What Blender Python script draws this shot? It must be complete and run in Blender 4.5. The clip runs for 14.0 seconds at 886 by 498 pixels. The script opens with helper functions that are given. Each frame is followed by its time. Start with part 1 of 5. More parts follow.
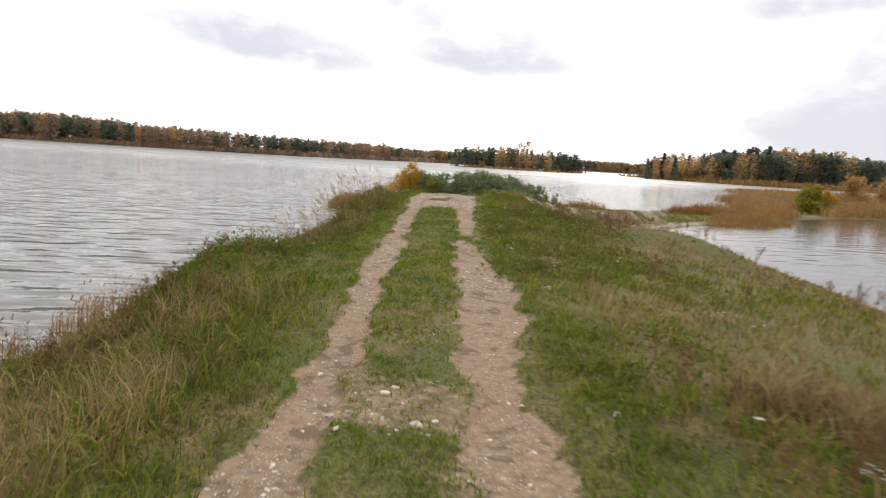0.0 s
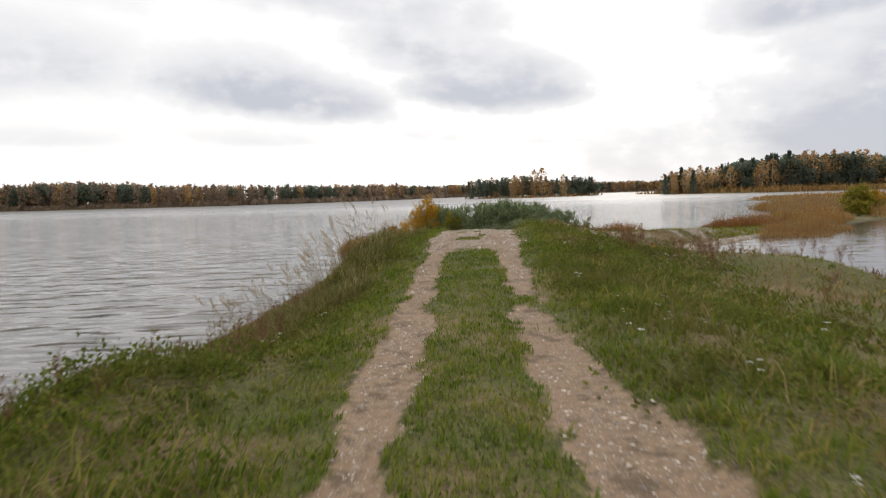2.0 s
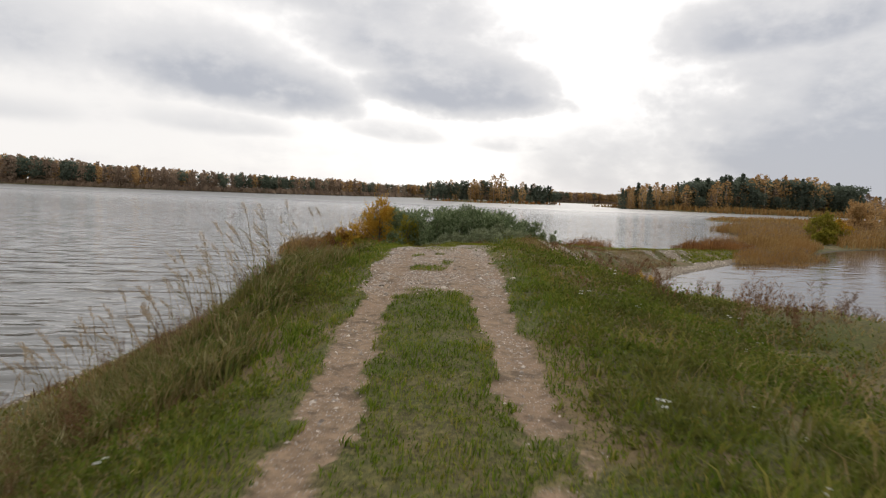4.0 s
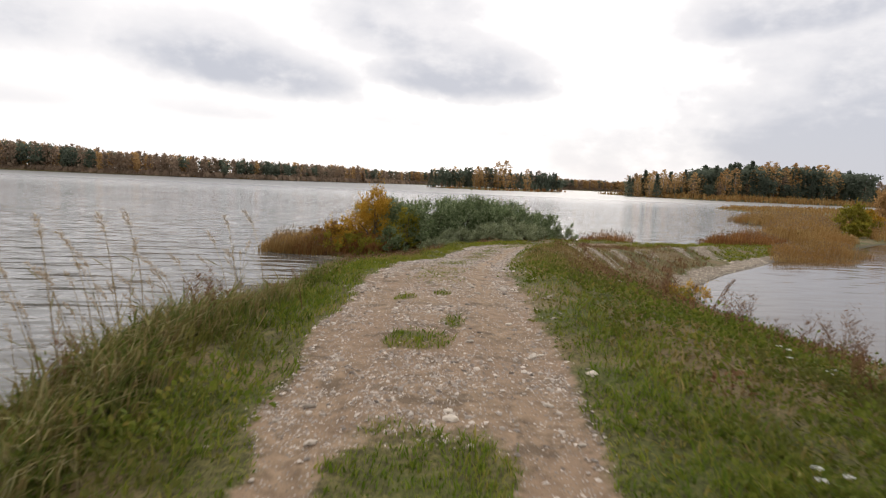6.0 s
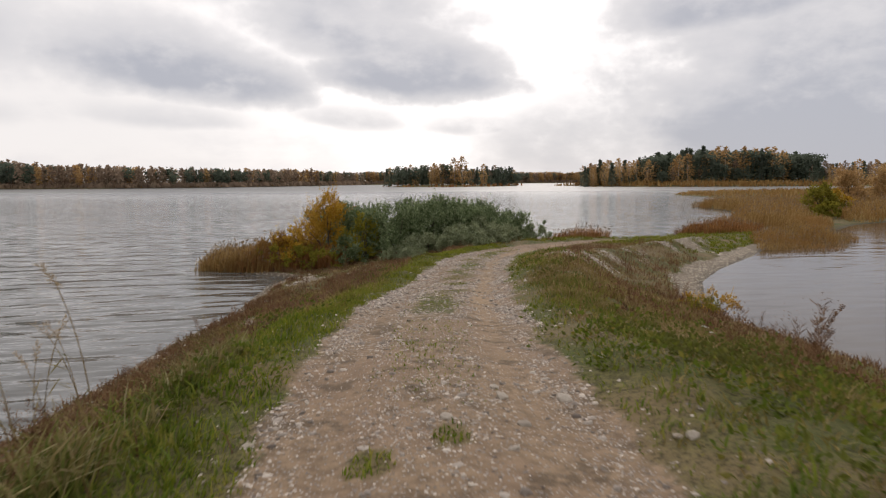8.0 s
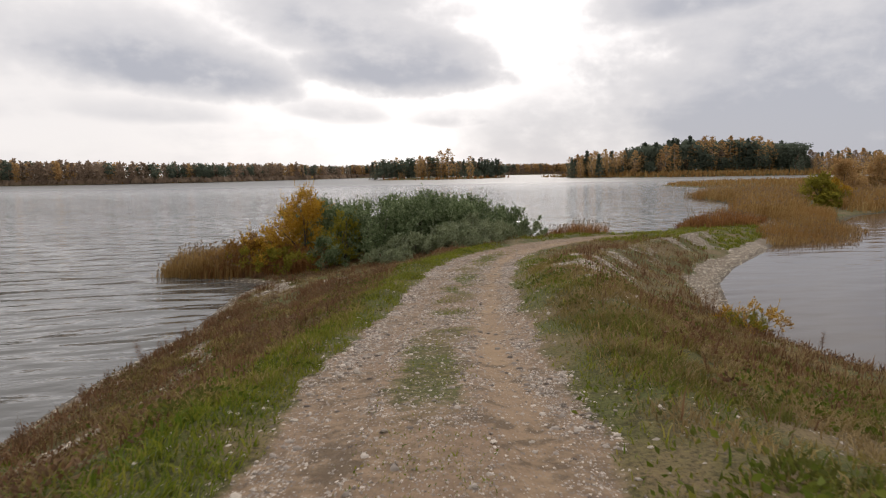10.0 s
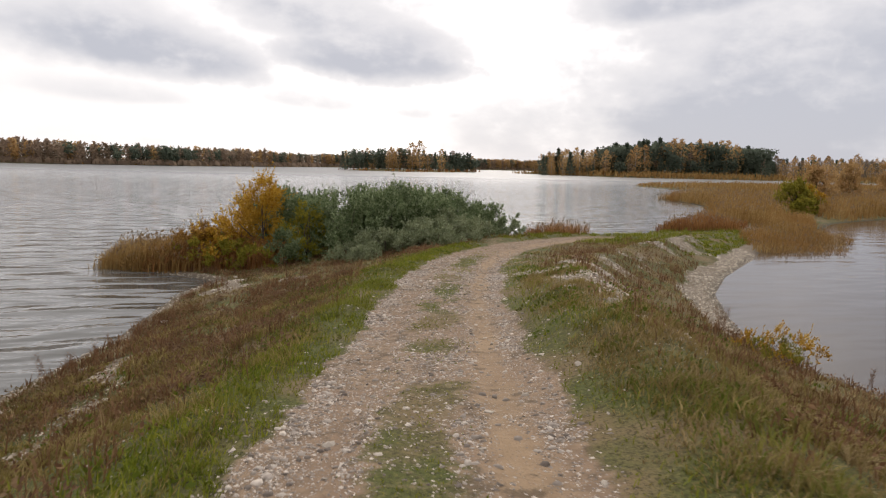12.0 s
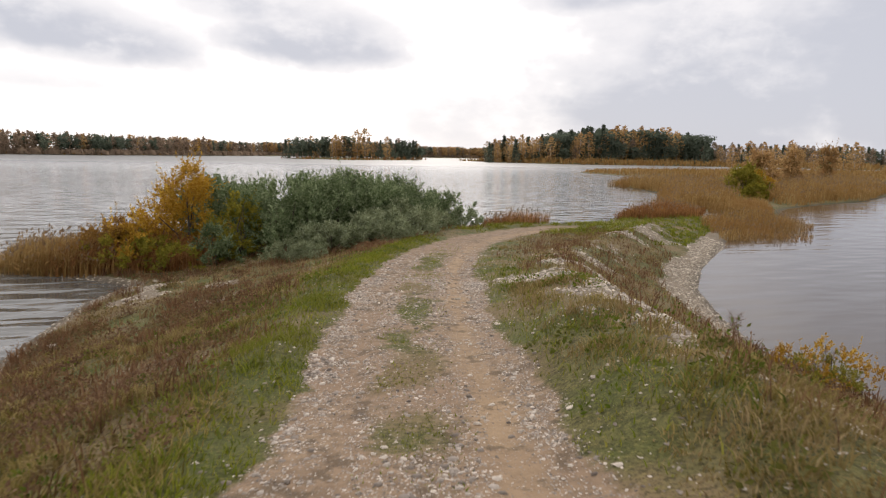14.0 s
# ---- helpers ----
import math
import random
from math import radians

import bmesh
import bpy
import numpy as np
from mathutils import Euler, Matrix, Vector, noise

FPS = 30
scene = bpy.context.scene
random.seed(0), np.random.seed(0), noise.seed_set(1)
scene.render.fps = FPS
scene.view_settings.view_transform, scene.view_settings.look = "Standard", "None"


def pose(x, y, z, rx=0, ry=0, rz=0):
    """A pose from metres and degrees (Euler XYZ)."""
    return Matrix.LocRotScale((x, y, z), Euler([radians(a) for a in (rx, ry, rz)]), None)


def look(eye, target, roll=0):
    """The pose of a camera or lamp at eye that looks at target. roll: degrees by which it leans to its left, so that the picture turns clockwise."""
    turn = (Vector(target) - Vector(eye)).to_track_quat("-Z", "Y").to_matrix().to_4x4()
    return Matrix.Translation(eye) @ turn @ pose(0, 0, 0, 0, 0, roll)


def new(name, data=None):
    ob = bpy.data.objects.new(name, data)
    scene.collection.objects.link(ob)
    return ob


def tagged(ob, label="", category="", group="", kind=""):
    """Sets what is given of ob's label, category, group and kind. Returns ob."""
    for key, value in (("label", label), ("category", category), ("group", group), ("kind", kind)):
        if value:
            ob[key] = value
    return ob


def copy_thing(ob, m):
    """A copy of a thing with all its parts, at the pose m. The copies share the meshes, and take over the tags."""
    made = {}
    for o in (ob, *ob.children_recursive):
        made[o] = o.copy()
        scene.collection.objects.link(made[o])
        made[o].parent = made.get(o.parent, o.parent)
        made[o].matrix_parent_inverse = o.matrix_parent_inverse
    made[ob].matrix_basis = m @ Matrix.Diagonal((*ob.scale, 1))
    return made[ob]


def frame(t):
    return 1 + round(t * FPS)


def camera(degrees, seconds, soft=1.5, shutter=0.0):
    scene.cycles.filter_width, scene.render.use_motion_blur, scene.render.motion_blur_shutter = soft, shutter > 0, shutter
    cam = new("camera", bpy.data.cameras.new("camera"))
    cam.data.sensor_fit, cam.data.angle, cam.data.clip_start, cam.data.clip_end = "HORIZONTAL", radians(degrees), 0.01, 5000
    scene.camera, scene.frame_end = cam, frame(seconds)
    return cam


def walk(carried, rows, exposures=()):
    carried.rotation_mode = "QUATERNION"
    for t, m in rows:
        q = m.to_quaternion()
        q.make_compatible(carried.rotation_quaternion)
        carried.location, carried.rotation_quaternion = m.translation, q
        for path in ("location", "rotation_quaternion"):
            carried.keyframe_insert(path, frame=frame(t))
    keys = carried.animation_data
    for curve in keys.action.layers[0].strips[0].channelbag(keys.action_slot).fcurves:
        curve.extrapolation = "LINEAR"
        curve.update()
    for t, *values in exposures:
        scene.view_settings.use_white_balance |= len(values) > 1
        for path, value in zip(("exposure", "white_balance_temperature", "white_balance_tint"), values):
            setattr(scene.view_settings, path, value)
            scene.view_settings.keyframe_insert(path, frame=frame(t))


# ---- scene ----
cam = camera(67.2, 14.0, soft=1.2, shutter=0.4)
PATH = [
    (0, (1.797, 2.057, 4.99), (1.668, 4.035, 4.723), 3.5),
    (0.5, (1.631, 3.535, 4.799), (1.401, 5.504, 4.536), 2.3),
    (1, (1.393, 5.088, 4.728), (1.189, 7.062, 4.476), 3.4),
    (1.5, (1.206, 6.709, 4.698), (1.037, 8.69, 4.484), 1.4),
    (2, (1.0, 8.163, 4.751), (0.809, 10.147, 4.586), -1.6),
    (2.5, (0.905, 9.466, 4.794), (0.753, 11.458, 4.695), 1.7),
    (3, (0.75, 10.817, 4.836), (0.693, 12.813, 4.733), 2.3),
    (5.5, (0.48, 18.49, 4.987), (0.42, 20.474, 4.74), 2.3),
    (6, (0.384, 19.826, 5.034), (0.318, 21.814, 4.832), 2.4),
    (6.5, (0.289, 21.126, 5.01), (0.209, 23.114, 4.808), -2.0),
    (7, (0.141, 22.376, 5.05), (0.071, 24.368, 4.892), 0.0),
    (7.5, (0.057, 23.532, 5.077), (0.018, 25.526, 4.924), -0.8),
    (8, (-0.038, 24.655, 5.08), (0.018, 26.643, 4.874), -0.3),
    (8.5, (-0.087, 25.701, 5.144), (-0.029, 27.692, 4.971), -0.3),
    (11, (0.022, 29.52, 5.144), (0.159, 31.499, 4.886), -0.4),
    (11.5, (0.01, 30.264, 5.097), (0.152, 32.246, 4.872), 3.7),
    (12, (-0.053, 31.095, 5.047), (0.136, 33.07, 4.798), 1.3),
    (12.5, (-0.088, 31.875, 5.004), (0.102, 33.846, 4.724), 0.4),
    (13, (-0.094, 32.7, 4.971), (0.128, 34.668, 4.691), 0.5),
    (13.5, (-0.092, 33.562, 4.938), (0.204, 35.521, 4.659), 0.8),
    (14, (-0.035, 34.442, 4.887), (0.312, 36.391, 4.606), 1.0),
]
EXPOSURES = [(0, 0.7, 6780, 12.5), (1, 0.64, 6780, 12), (2, 0.32, 6680, 11), (2.5, 0.13, 6680, 11), (3, -0.07, 6680, 11), (5.5, 0.38, 6730, 12.5), (6.5, 0.29, 6740, 13.5), (7.5, 0.07, 6730, 14), (8.5, 0.02, 6730, 14), (11, 0.07, 6740, 14), (12, 0.25, 6750, 14), (13, 0.37, 6760, 14), (14, 0.39, 6760, 14)]
walk(cam, [(t, look(e, g, r)) for t, e, g, r in PATH], EXPOSURES)

# ---- world and sun ----
SUN_AZ, SUN_EL = radians(9), radians(33)


class Nodes:
    """Short hand for node trees."""

    def __init__(self, tree):
        self.tree = tree
        tree.nodes.clear()

    def add(self, kind, sets=None, **props):
        node = self.tree.nodes.new(kind)
        for key, value in props.items():
            setattr(node, key, value)
        for key, value in (sets or {}).items():
            if hasattr(value, "is_output"):
                self.tree.links.new(value, node.inputs[key])
            else:
                node.inputs[key].default_value = value
        return node

    def math(self, op, a, b=0.0, c=0.0, clamp=False):
        return self.add("ShaderNodeMath", {0: a, 1: b, 2: c}, operation=op, use_clamp=clamp).outputs[0]

    def mix(self, fac, a, b, blend="MIX"):
        node = self.add("ShaderNodeMix", {0: fac, 6: a, 7: b}, data_type="RGBA", blend_type=blend)
        return node.outputs[2]

    def step(self, value, low, high):
        return self.add("ShaderNodeMapRange", {0: value, 1: low, 2: high, 3: 0.0, 4: 1.0}, interpolation_type="SMOOTHSTEP").outputs[0]

    def noise(self, vector, scale, detail=3.0, rough=0.55):
        return self.add("ShaderNodeTexNoise", {"Vector": vector, "Scale": scale, "Detail": detail, "Roughness": rough}).outputs[0]

    def stretch(self, vector, scale, loc=(0, 0, 0)):
        return self.add("ShaderNodeMapping", {"Vector": vector, "Scale": scale, "Location": loc}).outputs[0]

    def ramp(self, value, stops):
        node = self.add("ShaderNodeValToRGB", {0: value})
        while len(node.color_ramp.elements) < len(stops):
            node.color_ramp.elements.new(0.5)
        for el, (pos, col) in zip(node.color_ramp.elements, stops):
            el.position, el.color = pos, (*col, 1)
        return node.outputs[0]


def build_sky():
    world = bpy.data.worlds.new("sky")
    scene.world = world
    world.use_nodes = True
    n = Nodes(world.node_tree)
    way = n.add("ShaderNodeTexCoord").outputs["Generated"]
    xyz = n.add("ShaderNodeSeparateXYZ", {0: way}).outputs
    az = n.math("MULTIPLY", n.math("ARCTAN2", xyz[0], xyz[1]), 57.2958)
    el = n.math("MULTIPLY", n.math("ARCSINE", xyz[2]), 57.2958)
    flat = n.add("ShaderNodeCombineXYZ", {0: n.math("MULTIPLY", az, 0.07), 1: n.math("MULTIPLY", el, 0.14), 2: 0.0}).outputs[0]
    warp = n.math("SUBTRACT", n.noise(flat, 1.3, 4, 0.55), 0.5)
    warp2 = n.math("SUBTRACT", n.noise(n.stretch(flat, (1, 1, 1), (3.7, 1.9, 0)), 3.0, 4, 0.6), 0.5)
    wob = n.math("ADD", n.math("MULTIPLY", warp, 0.95), n.math("MULTIPLY", warp2, 0.4))

    puff = n.add("ShaderNodeCombineXYZ", {0: n.math("MULTIPLY", az, 0.2), 1: n.math("MULTIPLY", el, 0.24), 2: 0.5}).outputs[0]
    fluff = n.math("SUBTRACT", n.noise(puff, 1.5, 5, 0.5), 0.5)
    wob = n.math("ADD", wob, n.math("MULTIPLY", fluff, 0.4))

    fine = n.math("SUBTRACT", n.noise(n.stretch(puff, (1, 1, 1), (4.0, 7.0, 0)), 3.6, 6, 0.55), 0.5)
    wob = n.math("ADD", wob, n.math("MULTIPLY", fine, 0.35))

    def blob(a0, e0, w, up, down, tilt):
        """How far a cloud covers the sky, darker towards its flat base."""
        da, de = n.math("SUBTRACT", az, a0), n.math("SUBTRACT", el, e0)
        de = n.math("ADD", de, n.math("MULTIPLY", da, tilt))
        de = n.math("ADD", n.math("DIVIDE", n.math("MAXIMUM", de, 0.0), up), n.math("DIVIDE", n.math("MINIMUM", de, 0.0), down))
        q = n.math("ADD", n.math("POWER", n.math("ABSOLUTE", n.math("DIVIDE", da, w)), 2.0), n.math("POWER", n.math("ABSOLUTE", de), 2.0))
        q = n.math("ADD", n.math("SQRT", q), wob)
        base = n.math("ADD", 0.58, n.math("MULTIPLY", n.step(n.math("ADD", de, n.math("MULTIPLY", fluff, 0.8)), 0.75, -0.45), 0.42))
        return n.math("MULTIPLY", n.math("SUBTRACT", 1.0, n.step(q, 0.35, 1.35)), base)

    grey = None
    for args in CLOUDS:
        part_ = n.math("MULTIPLY", blob(*args[:-1]), args[-1])
        grey = part_ if grey is None else n.math("MAXIMUM", grey, part_)
    # a loose cover elsewhere
    cover = n.step(n.math("ADD", n.noise(n.stretch(flat, (0.8, 1.3, 1), (7.0, 2.0, 0)), 1.1, 5, 0.6), n.math("MULTIPLY", fluff, 0.25)), 0.4, 0.66)
    grey = n.math("MAXIMUM", grey, n.math("MULTIPLY", cover, n.math("ADD", 0.2, n.math("MULTIPLY", n.step(el, 10.0, 20.0), 0.25))))
    grey = n.math("MAXIMUM", grey, n.math("MULTIPLY", n.step(el, 16.0, 40.0), n.math("ADD", 0.3, n.math("MULTIPLY", fluff, 0.6))))
    grey = n.math("MULTIPLY", grey, n.math("ADD", 1.0, n.math("ADD", n.math("MULTIPLY", warp2, 0.9), n.math("ADD", n.math("MULTIPLY", fluff, 0.8), n.math("MULTIPLY", fine, 0.35)))))
    grey = n.math("ADD", grey, 0.0, clamp=True)
    # the bright opening before the sun
    glow = n.math("SUBTRACT", 1.0, n.step(n.math("SQRT", n.math("ADD", n.math("POWER", n.math("ABSOLUTE", n.math("SUBTRACT", az, 9.0)), 2.0), n.math("POWER", n.math("MULTIPLY", n.math("ABSOLUTE", n.math("SUBTRACT", el, 30.0)), 0.9), 2.0))), 2.0, 42.0))
    white = n.mix(glow, (0.9, 0.9, 0.9, 1), (1.8, 1.78, 1.74, 1))
    dim = n.mix(n.step(grey, 0.45, 1.0), (0.72, 0.733, 0.757, 1), (0.46, 0.492, 0.555, 1))
    colour = n.mix(n.step(grey, 0.02, 0.55), white, dim)
    nishita = n.add("ShaderNodeTexSky", sky_type="NISHITA", sun_disc=False, sun_elevation=SUN_EL, sun_rotation=SUN_AZ)
    a = n.add("ShaderNodeBackground", {"Color": nishita.outputs[0], "Strength": 0.05})
    b = n.add("ShaderNodeBackground", {"Color": colour, "Strength": SKY_STRENGTH})
    add = n.add("ShaderNodeMixShader", {0: 0.94, 1: a.outputs[0], 2: b.outputs[0]})
    n.add("ShaderNodeOutputWorld", {0: add.outputs[0]})


# azimuth, elevation, half width, reach up, reach down, tilt, depth
CLOUDS = [
    (-0.5, 8.8, 9.5, 5.0, 2.6, 0.05, 1.0),
    (-6.0, 12.5, 12.0, 6.0, 4.0, 0.2, 0.72),
    (-12.0, 17.0, 20.0, 9.0, 5.0, 0.2, 0.66),
    (-20.5, 8.8, 13.0, 4.5, 2.6, 0.12, 0.98),
    (-38.0, 11.0, 14.0, 5.0, 4.0, 0.05, 0.7),
    (33.0, 8.0, 19.0, 12.0, 10.0, 0.0, 0.9),
    (25.0, 14.0, 13.0, 5.0, 3.5, -0.1, 0.85),
    (31.0, 5.0, 15.0, 3.8, 8.0, 0.0, 1.15),
    (52.0, 9.0, 24.0, 16.0, 14.0, 0.0, 1.25),
    (-20.0, 5.0, 7.5, 1.6, 1.1, 0.05, 0.46),
    (-6.0, 5.2, 6.0, 1.8, 1.2, 0.06, 0.46),
    (4.5, 4.6, 7.0, 1.8, 1.2, 0.0, 0.46),
    (-37.0, 5.0, 8.0, 1.6, 1.1, 0.0, 0.46),
    (14.0, 4.0, 12.0, 5.0, 6.0, 0.0, 0.56),
]
SKY_STRENGTH = 1.0
build_sky()
sun = new("sun", bpy.data.lights.new("sun", "SUN"))
sun.data.energy, sun.data.angle, sun.data.color = 0.9, radians(14), (1.0, 0.96, 0.9)
sun.matrix_world = look((math.sin(SUN_AZ) * 50, math.cos(SUN_AZ) * 50, math.tan(SUN_EL) * 50), (0, 0, 0))

# ---- materials ----


def material(name):
    mat = bpy.data.materials.new(name)
    mat.use_nodes = True
    return mat, Nodes(mat.node_tree)


def finish(n, colour, rough=0.8, bump=None, strength=0.4, distance=0.02, translucent=0.0, specular=0.3, metallic=0.0):
    sets = {"Base Color": colour, "Roughness": rough, "Specular IOR Level": specular, "Metallic": metallic}
    if bump is not None:
        sets["Normal"] = n.add("ShaderNodeBump", {"Height": bump, "Strength": strength, "Distance": distance}).outputs[0]
    shader = n.add("ShaderNodeBsdfPrincipled", sets).outputs[0]
    if translucent:
        thin = n.add("ShaderNodeBsdfTranslucent", {"Color": colour}).outputs[0]
        shader = n.add("ShaderNodeMixShader", {0: translucent, 1: shader, 2: thin}).outputs[0]
    n.add("ShaderNodeOutputMaterial", {0: shader})


def leaf_material(name, stops, patch=None, scale=0.5, translucent=0.3, rough=0.72):
    """Colour by the single leaf or blade, and by patches of the place."""
    mat, n = material(name)
    geo = n.add("ShaderNodeNewGeometry").outputs
    pick = geo["Random Per Island"]
    spread = n.noise(geo["Position"], scale, 3, 0.6)
    value = n.math("ADD", n.math("MULTIPLY", pick, 0.62), n.math("MULTIPLY", n.step(spread, 0.3, 0.7), 0.38))
    colour = n.ramp(value, stops)
    if patch:
        colour = n.mix(n.math("MULTIPLY", n.step(n.noise(geo["Position"], scale * 0.55, 3), 0.46, 0.62), 0.75), colour, (*patch, 1))
    finish(n, colour, rough, translucent=translucent, specular=0.14)
    return mat


def ground_material(name):
    mat, n = material(name)
    pos = n.add("ShaderNodeNewGeometry").outputs["Position"]
    road = n.add("ShaderNodeAttribute", attribute_name="road").outputs["Fac"]
    sand = n.add("ShaderNodeAttribute", attribute_name="sand").outputs["Fac"]
    shore = n.add("ShaderNodeAttribute", attribute_name="shore").outputs["Fac"]
    fine, mid, wide = n.noise(pos, 60, 4, 0.65), n.noise(pos, 9, 4, 0.6), n.noise(pos, 0.9, 3)
    speck = n.add("ShaderNodeTexVoronoi", {"Vector": pos, "Scale": 38.0}, feature="F1")
    clod = n.noise(n.stretch(pos, (1, 1, 1), (2, 3, 0)), 28, 4, 0.7)
    soil = n.mix(n.step(mid, 0.35, 0.65), (0.07, 0.062, 0.026, 1), (0.15, 0.132, 0.05, 1))
    soil = n.mix(n.step(wide, 0.35, 0.65), soil, (0.08, 0.092, 0.024, 1))
    soil = n.mix(n.step(n.noise(n.stretch(pos, (1, 1, 1), (5, 9, 0)), 0.5, 4), 0.46, 0.62), soil, (0.18, 0.13, 0.07, 1))
    soil = n.mix(n.math("MULTIPLY", n.step(clod, 0.5, 0.62), 0.75), soil, (0.04, 0.036, 0.015, 1))
    soil = n.mix(n.math("MULTIPLY", n.step(clod, 0.46, 0.36), 0.6), soil, (0.2, 0.165, 0.06, 1))
    dirt = n.mix(n.step(mid, 0.3, 0.7), (0.18, 0.122, 0.078, 1), (0.34, 0.24, 0.155, 1))
    dirt = n.mix(n.math("MULTIPLY", n.step(wide, 0.4, 0.62), 0.5), dirt, (0.27, 0.18, 0.12, 1))
    dirt = n.mix(n.math("MULTIPLY", sand, 0.8), dirt, n.mix(mid, (0.33, 0.222, 0.128, 1), (0.44, 0.312, 0.192, 1)))
    pebble = n.mix(n.add("ShaderNodeSeparateColor", {0: speck.outputs["Color"]}).outputs[0], (0.13, 0.11, 0.095, 1), (0.58, 0.54, 0.49, 1))
    grit = n.step(speck.outputs["Distance"], 0.42, 0.2)
    keep = n.step(n.add("ShaderNodeSeparateColor", {0: speck.outputs["Color"]}).outputs[1], 0.2, 0.5)
    dirt = n.mix(n.math("MULTIPLY", n.math("MULTIPLY", grit, keep), n.math("SUBTRACT", 0.85, n.math("MULTIPLY", sand, 0.6))), dirt, pebble)
    dirt = n.mix(n.math("MULTIPLY", fine, 0.35), dirt, (0.13, 0.1, 0.07, 1))
    litter = n.step(n.noise(n.stretch(pos, (1, 1, 1), (8, 1, 0)), 2.6, 5, 0.65), 0.54, 0.63)
    dirt = n.mix(n.math("MULTIPLY", litter, 0.75), dirt, (0.11, 0.08, 0.052, 1))
    colour = n.mix(n.step(n.math("ADD", road, n.math("MULTIPLY", n.math("SUBTRACT", mid, 0.5), 1.1)), 0.2, 0.75), soil, dirt)
    strand = n.mix(mid, (0.13, 0.102, 0.072, 1), (0.28, 0.225, 0.165, 1))
    colour = n.mix(n.step(n.math("ADD", shore, n.math("MULTIPLY", n.math("SUBTRACT", mid, 0.5), 0.6)), 0.35, 0.6), colour, strand)
    colour = n.mix(n.math("MULTIPLY", n.math("MULTIPLY", grit, keep), n.math("MULTIPLY", shore, 0.55)), colour, pebble)
    wet = n.step(n.add("ShaderNodeSeparateXYZ", {0: pos}).outputs[2], 0.1, 0.02)
    colour = n.mix(n.math("MULTIPLY", wet, 0.65), colour, (0.05, 0.042, 0.032, 1))
    bump = n.math("ADD", n.math("ADD", n.math("MULTIPLY", fine, 0.3), mid), n.math("MULTIPLY", grit, 0.5))
    finish(n, colour, 0.92, bump, 0.5, 0.03, specular=0.15)
    return mat


def water_material():
    mat, n = material("lake water")
    pos = n.add("ShaderNodeNewGeometry").outputs["Position"]
    xyz = n.add("ShaderNodeSeparateXYZ", {0: pos}).outputs
    side = n.math("SUBTRACT", xyz[0], n.math("ADD", n.math("MULTIPLY", xyz[1], 0.36), -8.0))
    calm = n.math("ADD", n.math("MULTIPLY", n.math("MULTIPLY", n.step(side, -2.5, 2.5), n.step(xyz[1], 108.0, 96.0)), -0.82), 1.0)
    turned = n.add("ShaderNodeMapping", {"Vector": pos, "Rotation": (0, 0, radians(-9))}).outputs[0]
    big = n.noise(n.stretch(turned, (0.36, 0.85, 1)), 1.0, 1, 0.4)
    mid = n.noise(n.stretch(turned, (0.85, 2.0, 1), (4, 2, 0)), 1.0, 3, 0.55)
    fine = n.noise(n.stretch(pos, (3, 6, 1)), 1.0, 2, 0.5)
    gust = n.math("ADD", 0.6, n.math("MULTIPLY", n.noise(n.stretch(pos, (0.012, 0.03, 1)), 1.0, 3), 0.8))
    waves = n.math("ADD", n.math("ADD", n.math("MULTIPLY", big, WAVES[0]), n.math("MULTIPLY", mid, WAVES[1])), n.math("MULTIPLY", fine, WAVES[2]))
    reach = n.step(xyz[1], 140.0, 420.0)
    waves = n.math("MULTIPLY", n.math("MULTIPLY", n.math("MULTIPLY", waves, calm), gust), n.math("SUBTRACT", 1.0, n.math("MULTIPLY", reach, 0.5)))
    rough = n.math("ADD", 0.09, n.math("MULTIPLY", n.math("MULTIPLY", reach, calm), 0.26))
    normal = n.add("ShaderNodeBump", {"Height": waves, "Strength": 1.0, "Distance": 1.0}).outputs[0]
    shade = n.mix(n.noise(pos, 0.05, 2), (0.095, 0.093, 0.085, 1), (0.12, 0.117, 0.108, 1))
    shade = n.mix(n.step(calm, 0.3, 0.8), (0.075, 0.056, 0.042, 1), shade)
    shader = n.add("ShaderNodeBsdfPrincipled", {"Base Color": shade, "Roughness": rough, "IOR": 1.333, "Normal": normal})
    n.add("ShaderNodeOutputMaterial", {0: shader.outputs[0]})
    return mat


WAVES = (0.27, 0.045, 0.004)


def stone_material(name, low, high):
    mat, n = material(name)
    pick = n.add("ShaderNodeNewGeometry").outputs["Random Per Island"]
    own = n.add("ShaderNodeObjectInfo").outputs["Random"]
    pos = n.add("ShaderNodeTexCoord").outputs["Object"]
    colour = n.ramp(n.math("FRACT", n.math("ADD", pick, own)), [(0.0, low), (0.45, [(a + b) / 2 for a, b in zip(low, high)]), (0.8, high), (1.0, [min(0.75, c * 1.35) for c in high])])
    grain = n.noise(pos, 30, 4, 0.65)
    colour = n.mix(n.math("MULTIPLY", n.step(grain, 0.5, 0.75), 0.4), colour, (0.16, 0.14, 0.115, 1))
    finish(n, colour, 0.88, grain, 0.4, 0.01, specular=0.2)
    return mat


def bark_material(name, dark, pale):
    mat, n = material(name)
    pos = n.add("ShaderNodeTexCoord").outputs["Object"]
    grain = n.noise(n.stretch(pos, (8, 8, 1.5)), 1.0, 4, 0.65)
    finish(n, n.mix(n.step(grain, 0.35, 0.65), (*dark, 1), (*pale, 1)), 0.9, grain, 0.5, 0.02, specular=0.15)
    return mat


